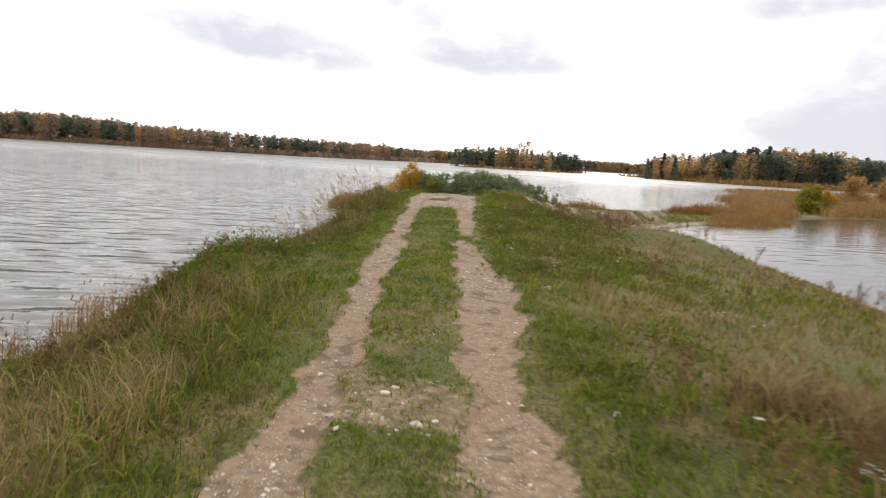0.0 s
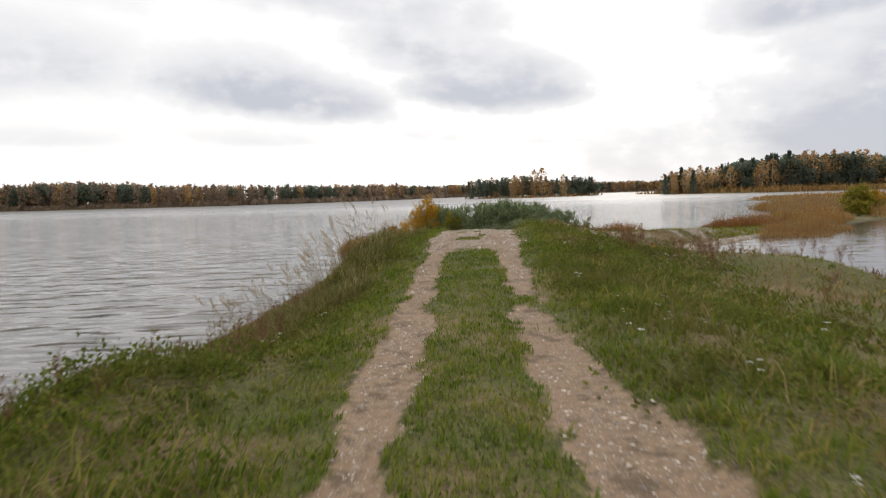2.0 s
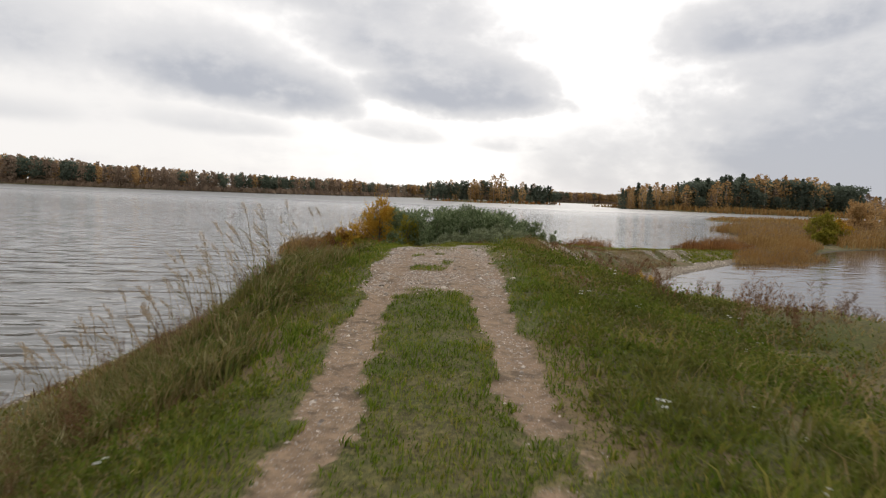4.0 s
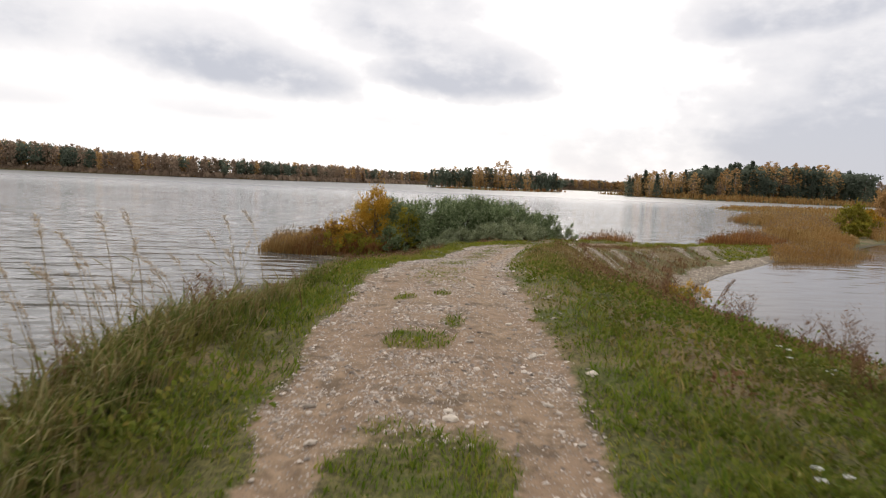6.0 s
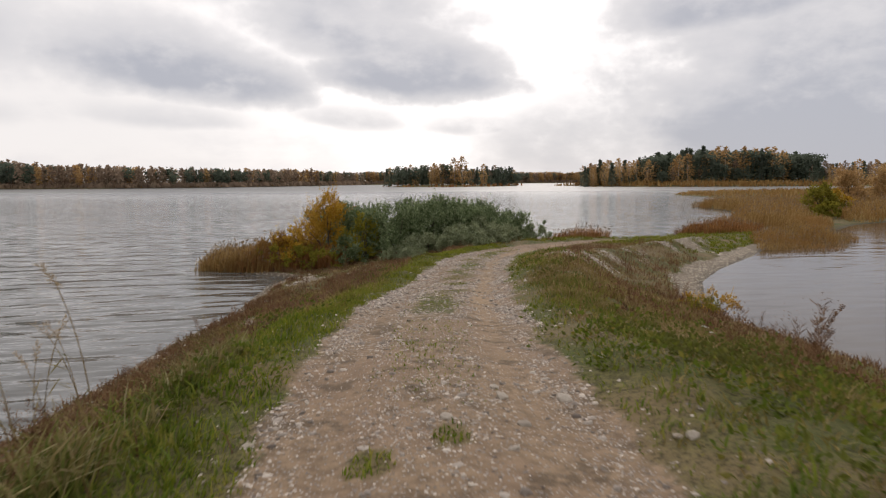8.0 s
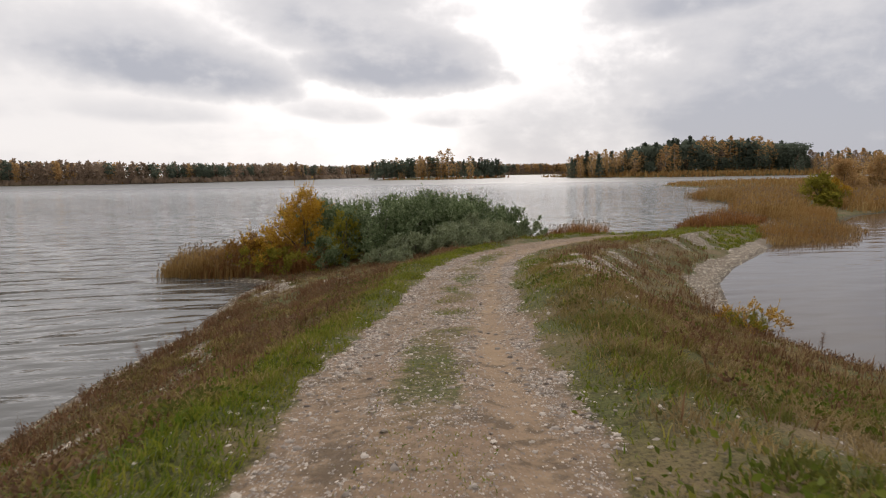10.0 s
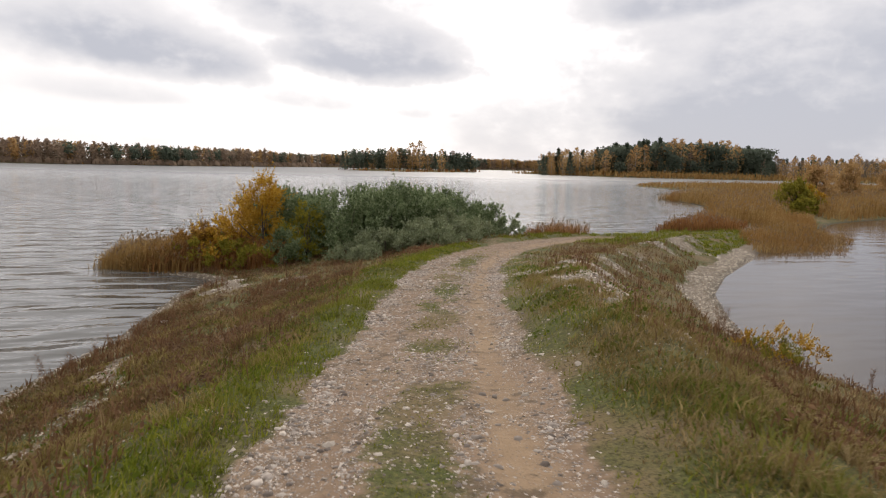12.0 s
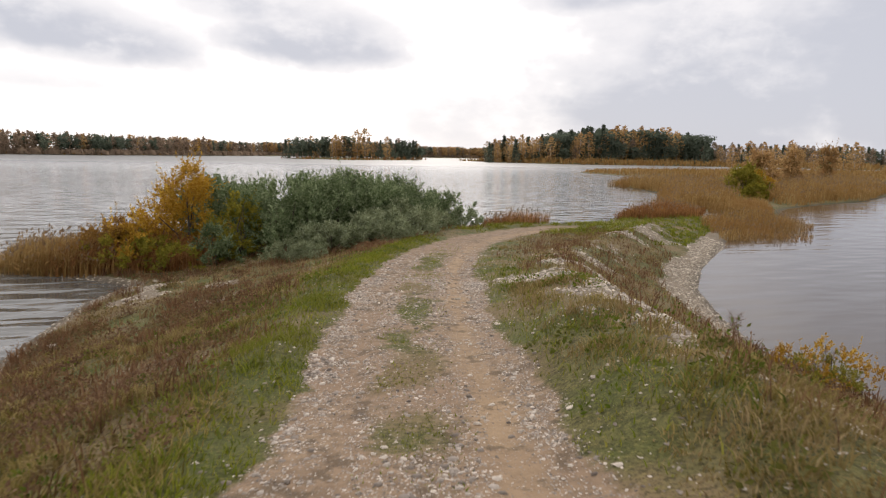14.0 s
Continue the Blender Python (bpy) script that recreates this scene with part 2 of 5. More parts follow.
GROUND = ground_material("turf, soil and gravel")
WATER = water_material()
TURF = leaf_material("green turf blades", [(0.0, (0.05, 0.085, 0.008)), (0.35, (0.105, 0.16, 0.014)), (0.7, (0.185, 0.212, 0.026)), (1.0, (0.32, 0.25, 0.07))], scale=1.3)
VERGE = leaf_material("verge grass blades", [(0.0, (0.04, 0.062, 0.008)), (0.3, (0.095, 0.14, 0.015)), (0.6, (0.175, 0.19, 0.028)), (1.0, (0.37, 0.28, 0.09))], patch=(0.13, 0.125, 0.03), scale=0.8)
BANK = leaf_material("faded bank grass", [(0.0, (0.075, 0.065, 0.014)), (0.3, (0.18, 0.148, 0.034)), (0.6, (0.29, 0.22, 0.078)), (1.0, (0.46, 0.35, 0.16))], patch=(0.21, 0.15, 0.058), scale=1.4)
STRAW = leaf_material("dry straw-coloured grass", [(0.0, (0.15, 0.102, 0.045)), (0.5, (0.28, 0.2, 0.09)), (1.0, (0.43, 0.325, 0.175))], scale=0.7)
SEDGE = leaf_material("broad sedge blades", [(0.0, (0.055, 0.078, 0.016)), (0.35, (0.12, 0.14, 0.03)), (0.6, (0.22, 0.16, 0.065)), (0.85, (0.3, 0.27, 0.12)), (1.0, (0.5, 0.45, 0.28))], scale=3.0)
WEED = leaf_material("dead weed stalks", [(0.0, (0.085, 0.042, 0.022)), (0.5, (0.18, 0.095, 0.048)), (1.0, (0.29, 0.175, 0.09))], scale=0.9, translucent=0.15)
REED = leaf_material("autumn reed", [(0.0, (0.17, 0.09, 0.028)), (0.4, (0.28, 0.165, 0.055)), (0.75, (0.37, 0.245, 0.095)), (1.0, (0.48, 0.35, 0.17))], patch=(0.29, 0.155, 0.05), scale=0.35)
REED_RUST = leaf_material("rusty autumn reed", [(0.0, (0.13, 0.055, 0.025)), (0.5, (0.26, 0.12, 0.04)), (1.0, (0.4, 0.22, 0.08))], scale=0.3)
PLUME = leaf_material("reed plumes", [(0.0, (0.16, 0.1, 0.055)), (1.0, (0.32, 0.23, 0.14))], scale=0.6)
PLUME_PALE = leaf_material("pale straw plumes", [(0.0, (0.3, 0.22, 0.13)), (1.0, (0.52, 0.42, 0.29))], scale=0.6, translucent=0.4)
WILLOW = leaf_material("grey-green willow leaves", [(0.0, (0.065, 0.095, 0.038)), (0.5, (0.155, 0.2, 0.092)), (1.0, (0.34, 0.39, 0.23))], scale=2.6, translucent=0.35)
SALLOW = leaf_material("pale silvery sallow leaves", [(0.0, (0.12, 0.145, 0.07)), (0.5, (0.24, 0.27, 0.15)), (1.0, (0.4, 0.43, 0.28))], scale=2.2)
GOLD = leaf_material("golden autumn leaves", [(0.0, (0.26, 0.13, 0.014)), (0.5, (0.47, 0.27, 0.03)), (1.0, (0.64, 0.43, 0.075))], scale=0.6, translucent=0.4)
OLIVE = leaf_material("yellow-green autumn leaves", [(0.0, (0.12, 0.115, 0.016)), (0.5, (0.24, 0.22, 0.03)), (1.0, (0.38, 0.3, 0.045))], scale=0.8, translucent=0.4)
# far-wood foliage: haze is put into these colours, lighter and greyer than the leaves
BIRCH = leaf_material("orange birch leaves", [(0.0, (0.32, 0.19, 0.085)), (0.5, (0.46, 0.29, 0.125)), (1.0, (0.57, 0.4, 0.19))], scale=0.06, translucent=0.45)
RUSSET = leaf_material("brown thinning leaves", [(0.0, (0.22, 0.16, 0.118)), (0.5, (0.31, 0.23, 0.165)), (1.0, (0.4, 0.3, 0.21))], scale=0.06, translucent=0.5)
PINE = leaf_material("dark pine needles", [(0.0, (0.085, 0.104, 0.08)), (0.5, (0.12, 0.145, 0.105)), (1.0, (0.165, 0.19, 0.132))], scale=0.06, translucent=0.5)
BARK = bark_material("grey-brown bark", (0.06, 0.05, 0.04), (0.16, 0.13, 0.1))
BIRCH_BARK = bark_material("pale birch bark", (0.2, 0.17, 0.14), (0.5, 0.47, 0.43))
GRAVEL = stone_material("limestone gravel", (0.12, 0.095, 0.078), (0.46, 0.4, 0.34))
STONE = stone_material("pale limestone", (0.27, 0.23, 0.185), (0.48, 0.42, 0.35))
SHINGLE = stone_material("brown-grey shingle", (0.1, 0.08, 0.06), (0.46, 0.4, 0.32))
HERB = leaf_material("broad herb leaves", [(0.0, (0.045, 0.062, 0.008)), (0.4, (0.095, 0.13, 0.014)), (0.8, (0.17, 0.185, 0.028)), (1.0, (0.26, 0.19, 0.05))], patch=(0.11, 0.1, 0.028), scale=0.9)
RUSSET_HERB = leaf_material("russet withered herbs", [(0.0, (0.09, 0.05, 0.03)), (0.5, (0.19, 0.11, 0.065)), (1.0, (0.3, 0.2, 0.11))], patch=(0.13, 0.11, 0.03), scale=1.4, translucent=0.2)
RUST = leaf_material("rust-brown leaves", [(0.0, (0.15, 0.07, 0.02)), (0.5, (0.29, 0.155, 0.035)), (1.0, (0.44, 0.28, 0.08))], scale=0.8, translucent=0.35)
MOSS = leaf_material("olive moss and short grass", [(0.0, (0.068, 0.092, 0.009)), (0.4, (0.16, 0.19, 0.018)), (0.75, (0.25, 0.25, 0.03)), (1.0, (0.36, 0.29, 0.08))], patch=(0.17, 0.175, 0.026), scale=1.2)
PETAL = leaf_material("white yarrow flowers", [(0.0, (0.6, 0.6, 0.55)), (1.0, (0.82, 0.82, 0.78))], translucent=0.2)

# ---- plan of the spit and the shores ----
CENTRE = np.array([(2.2, -14, 2.7), (1.6, 2, 2.72), (1.36, 5.5, 2.76), (1.14, 9, 2.92), (0.8, 13, 3.04), (0.42, 18.5, 3.1), (0.26, 22, 3.26), (0.18, 24.5, 3.44), (0.13, 27, 3.58), (0.0, 30, 3.56), (0.1, 33, 3.38), (0.3, 36, 3.1), (0.75, 40, 2.72), (1.05, 42.5, 2.62), (1.7, 46.5, 2.46), (2.6, 51, 2.14), (3.9, 56, 1.75), (5.4, 60.3, 1.42), (7.4, 64.2, 1.2), (11.0, 69.5, 0.85), (15.5, 74.3, 0.6), (21.0, 78.5, 0.35), (28.0, 84.0, 0.25)])
SPIT = np.array([(-11, -40), (-8.9, 0), (-8.5, 14), (-8.8, 20), (-9.3, 26), (-8.9, 31), (-8.2, 38), (-8.0, 45), (-7.4, 50), (-7.6, 57), (-7.0, 59.4), (-9.0, 61.0), (-12.4, 63.2), (-13.2, 66), (-11, 70), (-7, 74), (0, 76.6), (6, 77), (12.7, 77.2), (17, 78.4), (20.6, 81.0), (24, 86), (30, 92), (34, 90), (30, 80), (25.5, 73), (21.3, 67.4), (16.5, 61.4), (13.7, 57), (11.9, 52.4), (10.9, 49), (10.7, 46), (11.4, 42.5), (12.2, 36), (13.6, 31), (15.6, 25), (16.4, 15), (17, 0), (18, -40)])
MARSH = np.array([(24, 82), (28, 92), (37, 102), (40.5, 110), (46, 122), (47.5, 130), (48.5, 143), (52, 150), (60, 151), (70, 160), (82, 180), (79.5, 196), (75, 212), (78.5, 236), (95, 262), (140, 287), (200, 300), (320, 330), (320, 175), (150, 178), (122, 166), (92, 128), (65.8, 106.5), (53, 99.5), (45.5, 94.5), (40, 88), (36.5, 82), (33, 78)])
RIDGE = np.array([(2.5, 33.5), (3.1, 38.6), (4.2, 44), (7.4, 54), (12.2, 62.5), (19.3, 71.6)])
FAR_SHORES = [
    np.array([(-2500, 300), (-760, 420), (-452, 540), (-300, 520), (-222, 520), (-160, 560), (-100, 680), (-60, 790), (60, 900), (200, 960), (330, 880), (2500, 1100), (2500, 3200), (-2500, 3200)]),
    np.array([(-32, 545), (-10, 510), (14, 492), (50, 520), (84, 592), (70, 640), (20, 620)]),
    np.array([(104, 560), (117, 508), (136, 454), (158, 430), (202, 436), (262, 424), (330, 364), (460, 318), (2500, 360), (2500, 1000), (330, 820), (150, 640)]),
]


def nearest(line, x, y):
    """Distance to a line of points, the side (+ right), and what lies between the nearest two points."""
    best, side, where = np.full(x.shape, 1e9), np.zeros(x.shape), np.zeros(x.shape)
    for i in range(len(line) - 1):
        ax, ay, bx, by = *line[i][:2], *line[i + 1][:2]
        dx, dy = bx - ax, by - ay
        f = np.clip(((x - ax) * dx + (y - ay) * dy) / (dx * dx + dy * dy), 0, 1)
        d = np.hypot(x - ax - f * dx, y - ay - f * dy)
        near = d < best
        best = np.where(near, d, best)
        side = np.where(near, np.sign((x - ax) * dy - (y - ay) * dx), side)
        where = np.where(near, i + f, where)
    return best, side, where


def inside(poly, x, y):
    """Signed distance to a polygon's rim, positive inside."""
    ring = np.vstack([poly, poly[:1]])
    d = nearest(ring, x, y)[0]
    odd = np.zeros(x.shape, bool)
    for (ax, ay), (bx, by) in zip(ring[:-1], ring[1:]):
        cut = (ay > y) != (by > y)
        odd ^= cut & (x < (bx - ax) * (y - ay) / ((by - ay) or 1e-9) + ax)
    return np.where(odd, d, -d)


def lattice(x, y, seed=0):
    """Smooth value noise, 0 to 1."""
    ix, iy = np.floor(x).astype(np.int64), np.floor(y).astype(np.int64)
    fx, fy = x - ix, y - iy
    fx, fy = fx * fx * (3 - 2 * fx), fy * fy * (3 - 2 * fy)

    def at(i, j):
        k = (i * 374761393 + j * 668265263 + seed * 1442695041) & 0xFFFFFFFF
        k = ((k ^ (k >> 13)) * 1274126177) & 0xFFFFFFFF
        return ((k ^ (k >> 16)) & 0xFFFF) / 65535.0

    return (at(ix, iy) * (1 - fx) + at(ix + 1, iy) * fx) * (1 - fy) + (at(ix, iy + 1) * (1 - fx) + at(ix + 1, iy + 1) * fx) * fy


def cloudy(x, y, size, seed=0):
    return 0.6 * lattice(x / size, y / size, seed) + 0.3 * lattice(x * 2.1 / size, y * 2.1 / size, seed + 7) + 0.1 * lattice(x * 4.3 / size, y * 4.3 / size, seed + 13)


def smooth(v, low, high):
    f = np.clip((v - low) / (high - low), 0, 1)
    return f * f * (3 - 2 * f)


# tufts of turf left on the gravel: way along, offset, half width, half length
TUFTS = [(26.05, -0.2, 0.33, 0.42), (26.75, 0.16, 0.18, 0.35), (28.1, -0.45, 0.16, 0.2), (28.5, 0.05, 0.12, 0.16)]


# stony bare spots on the banks and the ridge: x, y, half width
BARE = [(4.4, 46.4, 1.1), (4.7, 45.0, 1.2), (4.2, 42.9, 0.9), (3.9, 40.9, 1.1), (17.3, 68.6, 1.7), (14.6, 65.6, 1.2), (6.2, 49.5, 1.1), (8.4, 55.0, 1.0), (-5.6, 57.7, 1.2), (-2.7, 51.4, 0.8), (-5.4, 55.4, 0.9), (-2.9, 55.1, 0.8), (-4.6, 41.6, 0.8), (-4.4, 39.4, 0.6), (-5.0, 37.4, 0.7), (-4.6, 34.6, 0.5), (-5.6, 33.2, 0.6), (-5.4, 44.4, 0.7)]


# weedy swells on the shoulders of the banks: x, y, half width, half length, height
HUMPS = [(-3.1, 13.8, 1.3, 2.6, 1.0), (-2.7, 25.6, 1.1, 3.0, 0.6), (8.8, 25.6, 2.4, 2.2, 0.45)]
LAKE_SIDE = np.array([(0, 1.0), (8, 1.1), (11, 0.95), (14, 1.1), (17, 1.5), (22, 1.35), (29, 1.2), (33, 0.9), (42, 1.0)])


def lake_side(y):
    """How hollow the lake bank is along the spit."""
    return np.interp(y, LAKE_SIDE[:, 0], LAKE_SIDE[:, 1])


def site(x, y):
    """Height, bare road, sand, strand, distance from the spit's shore, and signed offset from the road's middle."""
    x, y = np.asarray(x, float), np.asarray(y, float)
    d = inside(SPIT, x, y)
    off, side, where = nearest(CENTRE, x, y)
    zc = np.interp(where, range(len(CENTRE)), CENTRE[:, 2])
    lat = off * side
    wide = 1.12 + 0.25 * (cloudy(x, y, 1.6, 3) - 0.5)
    apart = np.maximum(off - wide, 0)
    u = np.maximum(d, 0) / (np.maximum(d, 0) + apart + 1e-6)
    plateau = np.where(lat > 0, 0.5 + 0.22 * smooth(y, 26, 33), lake_side(y))
    h = zc * np.power(np.maximum(u, 1e-9), plateau)
    h += 0.16 * smooth(apart, 0.0, 0.7) * (1 - smooth(apart, 1.6, 3.2)) * smooth(d, 1, 4)
    ridge = nearest(RIDGE, x, y)[0]
    h += 0.6 * smooth(y, 33, 39.5) * np.exp(-((ridge / 1.15) ** 2)) * smooth(d, 0.6, 2.5)
    for hx, hy, rx, ry, rise in HUMPS:
        h += rise * np.exp(-(((x - hx) / rx) ** 2) - ((y - hy) / ry) ** 2) * smooth(apart, 0.2, 1.2)
    early = 1 - smooth(y, 24.0, 26.5)
    rut_l, rut_r = np.abs(lat + 0.86), np.abs(lat - 0.84)
    wob = (cloudy(x, y, 0.9, 5) - 0.5) * 0.4 + (cloudy(x, y, 0.28, 9) - 0.5) * 0.26
    wide_rut = 0.2 * smooth(y, 9.5, 11) * (1 - smooth(y, 12.8, 14.2)) * (lat > 0.84)
    ruts = np.maximum(1 - smooth(rut_l + wob, 0.17, 0.3), (1 - smooth(rut_r + wob * 1.2, 0.2 + wide_rut, 0.36 + 1.4 * wide_rut)) * (1 - 0.75 * smooth(y, 15.8, 16.6) * (1 - smooth(y, 18.4, 19.4)) * smooth(cloudy(x, y, 0.55, 37), 0.4, 0.54)))
    bare_mid = smooth(cloudy(x, y, 1.1, 21) + 0.13 * np.exp(-((y - 7.6) / 0.9) ** 2), 0.48, 0.62) * (1 - smooth(y, 8.6, 10.5)) * (np.abs(lat) < 0.8) * 0.6
    full = 1 - smooth(off + wob * 0.8, 1.0, 1.25)
    tuft = np.zeros(x.shape)
    for ty, tl, w, l in TUFTS:
        tuft = np.maximum(tuft, 1 - smooth(np.hypot((lat - tl) / w, (y - ty) / l) + wob * 1.8, 0.7, 1.1))
    middle = (1 - smooth(np.abs(lat + wob), 0.42, 0.7))
    strip = (1 - smooth(y + wob * 3 + 0.9 * np.abs(lat) ** 2, 23.6, 24.6)) * (1 - ruts)
    road = np.where(y < 21, np.maximum(ruts, 0.8 * bare_mid), full * (1 - np.maximum(strip, 0.9 * tuft)))
    road *= 1 - 0.75 * (1 - smooth(np.abs(lat + 0.05 + wob), 0.15, 0.5)) * smooth(y, 31, 34) * (1 - smooth(y, 52, 58)) * smooth(cloudy(x, y, 0.8, 66), 0.2, 0.5)
    road *= (1 - smooth(y, 70, 76)) * (d > 0)
    h -= 0.05 * ruts * early + 0.04 * (1 - early) * (1 - smooth(np.minimum(rut_l, rut_r), 0.2, 0.45))
    sand = road * (1 - smooth(np.abs(lat - 0.62) + wob * 0.8, 0.05, 0.26)) * smooth(y, 26, 36) * (0.6 + 0.4 * smooth(cloudy(x, y, 1.1, 14), 0.35, 0.6))
    lumps = 0.18 * (cloudy(x, y, 2.2, 1) - 0.5) + 0.1 * (cloudy(x, y, 0.6, 2) - 0.5)
    h += lumps * smooth(apart, 0, 0.6) * smooth(d, 0.2, 1.5) + 0.03 * (cloudy(x, y, 0.35, 4) - 0.5)
    h = np.where(d > 0, h, np.maximum(-1.6, d * 0.25))
    beach = (1 - smooth(d + wob * 1.4 + 0.9 * (cloudy(x, y, 1.3, 17) - 0.5), 1.0, 1.7)) * (lat > 0) * smooth(y, 46, 50)
    beach = np.maximum(beach, (1 - smooth(d + wob, 0.3 + 0.4 * (y < 24), 0.8 + 0.6 * (y < 24))) * (lat < 0) * (0.6 + 0.4 * smooth(y, 55, 57)))
    scree = np.exp(-(((ridge - 0.5) / 1.15) ** 2)) * smooth(cloudy(x, y, 2.0, 31) + 0.8 * (cloudy(x, y, 0.4, 33) - 0.5), 0.46, 0.7) * (lat > 1.9) * smooth(y, 36, 40) * 0.46
    for bx, by, br in BARE:
        scree = np.maximum(scree, np.where(lat > 0, 0.56, 0.72) * (1 - smooth(np.hypot(x - bx, (y - by) * 0.7) + wob * 2.6 + 1.2 * (cloudy(x, y, 0.7, 35) - 0.5), br * 0.4, br * 1.1)))
    h = np.where((d > 0) & (beach > 0), h * (1 - beach) + beach * np.minimum(h, 0.18 * d + 0.02), h)
    shore = np.maximum(beach, scree) * (d > -0.6)
    m = inside(MARSH, x, y)
    h = np.maximum(h, np.clip(m * 0.1, -1.6, 0.16))
    for poly in FAR_SHORES:
        f = inside(poly, x, y)
        h = np.maximum(h, np.where(f > 0, np.minimum(f * 0.15, 1.2), np.maximum(f * 0.2, -1.6)))
    return h, road, sand, shore, d, lat


def spaced(parts):
    return np.unique(np.concatenate([np.arange(a, b, s) for a, b, s in parts]).round(4))


def grid_mesh(name, xs, ys, z, pick, attributes):
    """A mesh of the picked cells of a sheet."""
    nx, ny = len(xs), len(ys)
    gx, gy = np.meshgrid(xs, ys)
    i, j = np.nonzero(pick)
    a = i * nx + j
    quads = np.stack([a, a + 1, a + nx + 1, a + nx], 1)
    used, flat = np.unique(quads, return_inverse=True)
    co = np.stack([gx.ravel(), gy.ravel(), z.ravel()], 1)[used]
    me = raw_mesh(name, co, flat.reshape(-1, 4))
    for key, values in attributes.items():
        me.attributes.new(key, "FLOAT", "POINT").data.foreach_set("value", values.ravel()[used].astype(np.float32))
    me.shade_smooth()
    return me


def raw_mesh(name, co, faces):
    """A mesh from arrays; faces all of one size."""
    me = bpy.data.meshes.new(name)
    co, faces = np.ascontiguousarray(co, np.float32), np.ascontiguousarray(faces, np.int32)
    k = faces.shape[1]
    me.vertices.add(len(co))
    me.vertices.foreach_set("co", co.ravel())
    me.loops.add(faces.size)
    me.loops.foreach_set("vertex_index", faces.ravel())
    me.polygons.add(len(faces))
    me.polygons.foreach_set("loop_start", np.arange(0, faces.size, k, dtype=np.int32))
    me.update(calc_edges=True)
    return me


def put(name, me, mat, label="", category="", kind="", group="", parent=None):
    me.materials.append(mat)
    ob = new(name, me)
    ob.parent = parent
    return tagged(ob, label, category, group, kind)


def build_ground():
    out = lambda a, b, n: np.geomspace(a, b, n)
    xs = np.unique(np.concatenate([spaced([(-14, -4, 0.36), (-4, 4.6, 0.12), (4.6, 26, 0.36)]), 26 + out(0.5, 2600, 56), -14 - out(0.5, 2600, 46)]).round(4))
    ys = np.unique(np.concatenate([spaced([(-4, 50, 0.2), (50, 92, 0.36)]), 92 + out(0.6, 3000, 90), -4 - out(0.5, 40, 12)]).round(4))
    gx, gy = np.meshgrid(xs, ys)
    h, road, sand, shore, d, lat = site(gx, gy)
    cell = lambda a: (a[:-1, :-1] + a[1:, :-1] + a[:-1, 1:] + a[1:, 1:]) / 4
    bare = cell(road) > 0.45
    bare &= cell(gy) < 72
    marks = {"road": road, "sand": sand, "shore": shore}
    put("ground", grid_mesh("ground", xs, ys, h, ~bare, marks), GROUND, "grassy earth spit and low lake shores with shingle edges", "ground", "structure")
    put("road", grid_mesh("road", xs, ys, h, bare, marks), GROUND, "worn two-rut gravel and sand track along the spit", "road", "structure")


def build_water():
    xs = np.concatenate([-np.geomspace(3000, 1, 24), [0], np.geomspace(1, 3000, 24)])
    ys = np.concatenate([[-60], np.geomspace(1, 3200, 40)])
    me = grid_mesh("water", xs, ys, np.zeros((len(ys), len(xs))), np.ones((len(ys) - 1, len(xs) - 1), bool), {})
    put("water", me, WATER, "grey wind-rippled lake water with a calm pond behind the spit", "water", "structure")


build_ground()
build_water()

# ---- makers of plants ----


def scatter(box, count, rng):
    x0, y0, x1, y1 = box
    return rng.uniform(x0, x1, count), rng.uniform(y0, y1, count)


RNG = np.random.default_rng(11)


def sprout(x, y, z, high, wide, lean, way, curl=0.5, rng=RNG):
    """Blades of grass or reed: five points and three faces each."""
    k = len(x)
    turn = rng.uniform(0, 2 * np.pi, k)
    side = np.stack([np.cos(turn), np.sin(turn), np.zeros(k)], 1) * (np.asarray(wide) * 0.5).reshape(-1, 1)
    fall = np.stack([np.cos(way), np.sin(way), np.zeros(k)], 1)
    base = np.stack([x, y, z - 0.02], 1)
    high, lean = np.broadcast_to(high, k), np.broadcast_to(lean, k)
    up = np.array([0, 0, 1.0])
    mid = base + fall * (high * lean * 0.35)[:, None] + up * (high * 0.58)[:, None]
    tip = base + fall * (high * lean * (0.8 + curl * 0.5))[:, None] + up * (high * (1.0 - 0.35 * lean * curl))[:, None]
    co = np.stack([base - side, base + side, mid - side * 0.8, mid + side * 0.8, tip], 1).reshape(-1, 3)
    i = (np.arange(k) * 5)[:, None]
    faces = np.concatenate([i + [0, 1, 3], i + [0, 3, 2], i + [2, 3, 4]], 1).reshape(-1, 3)
    return co, faces


def joined(pieces):
    cos, faces, n = [], [], 0
    for co, fa in pieces:
        cos.append(co)
        faces.append(fa + n)
        n += len(co)
    return np.concatenate(cos), np.concatenate(faces)


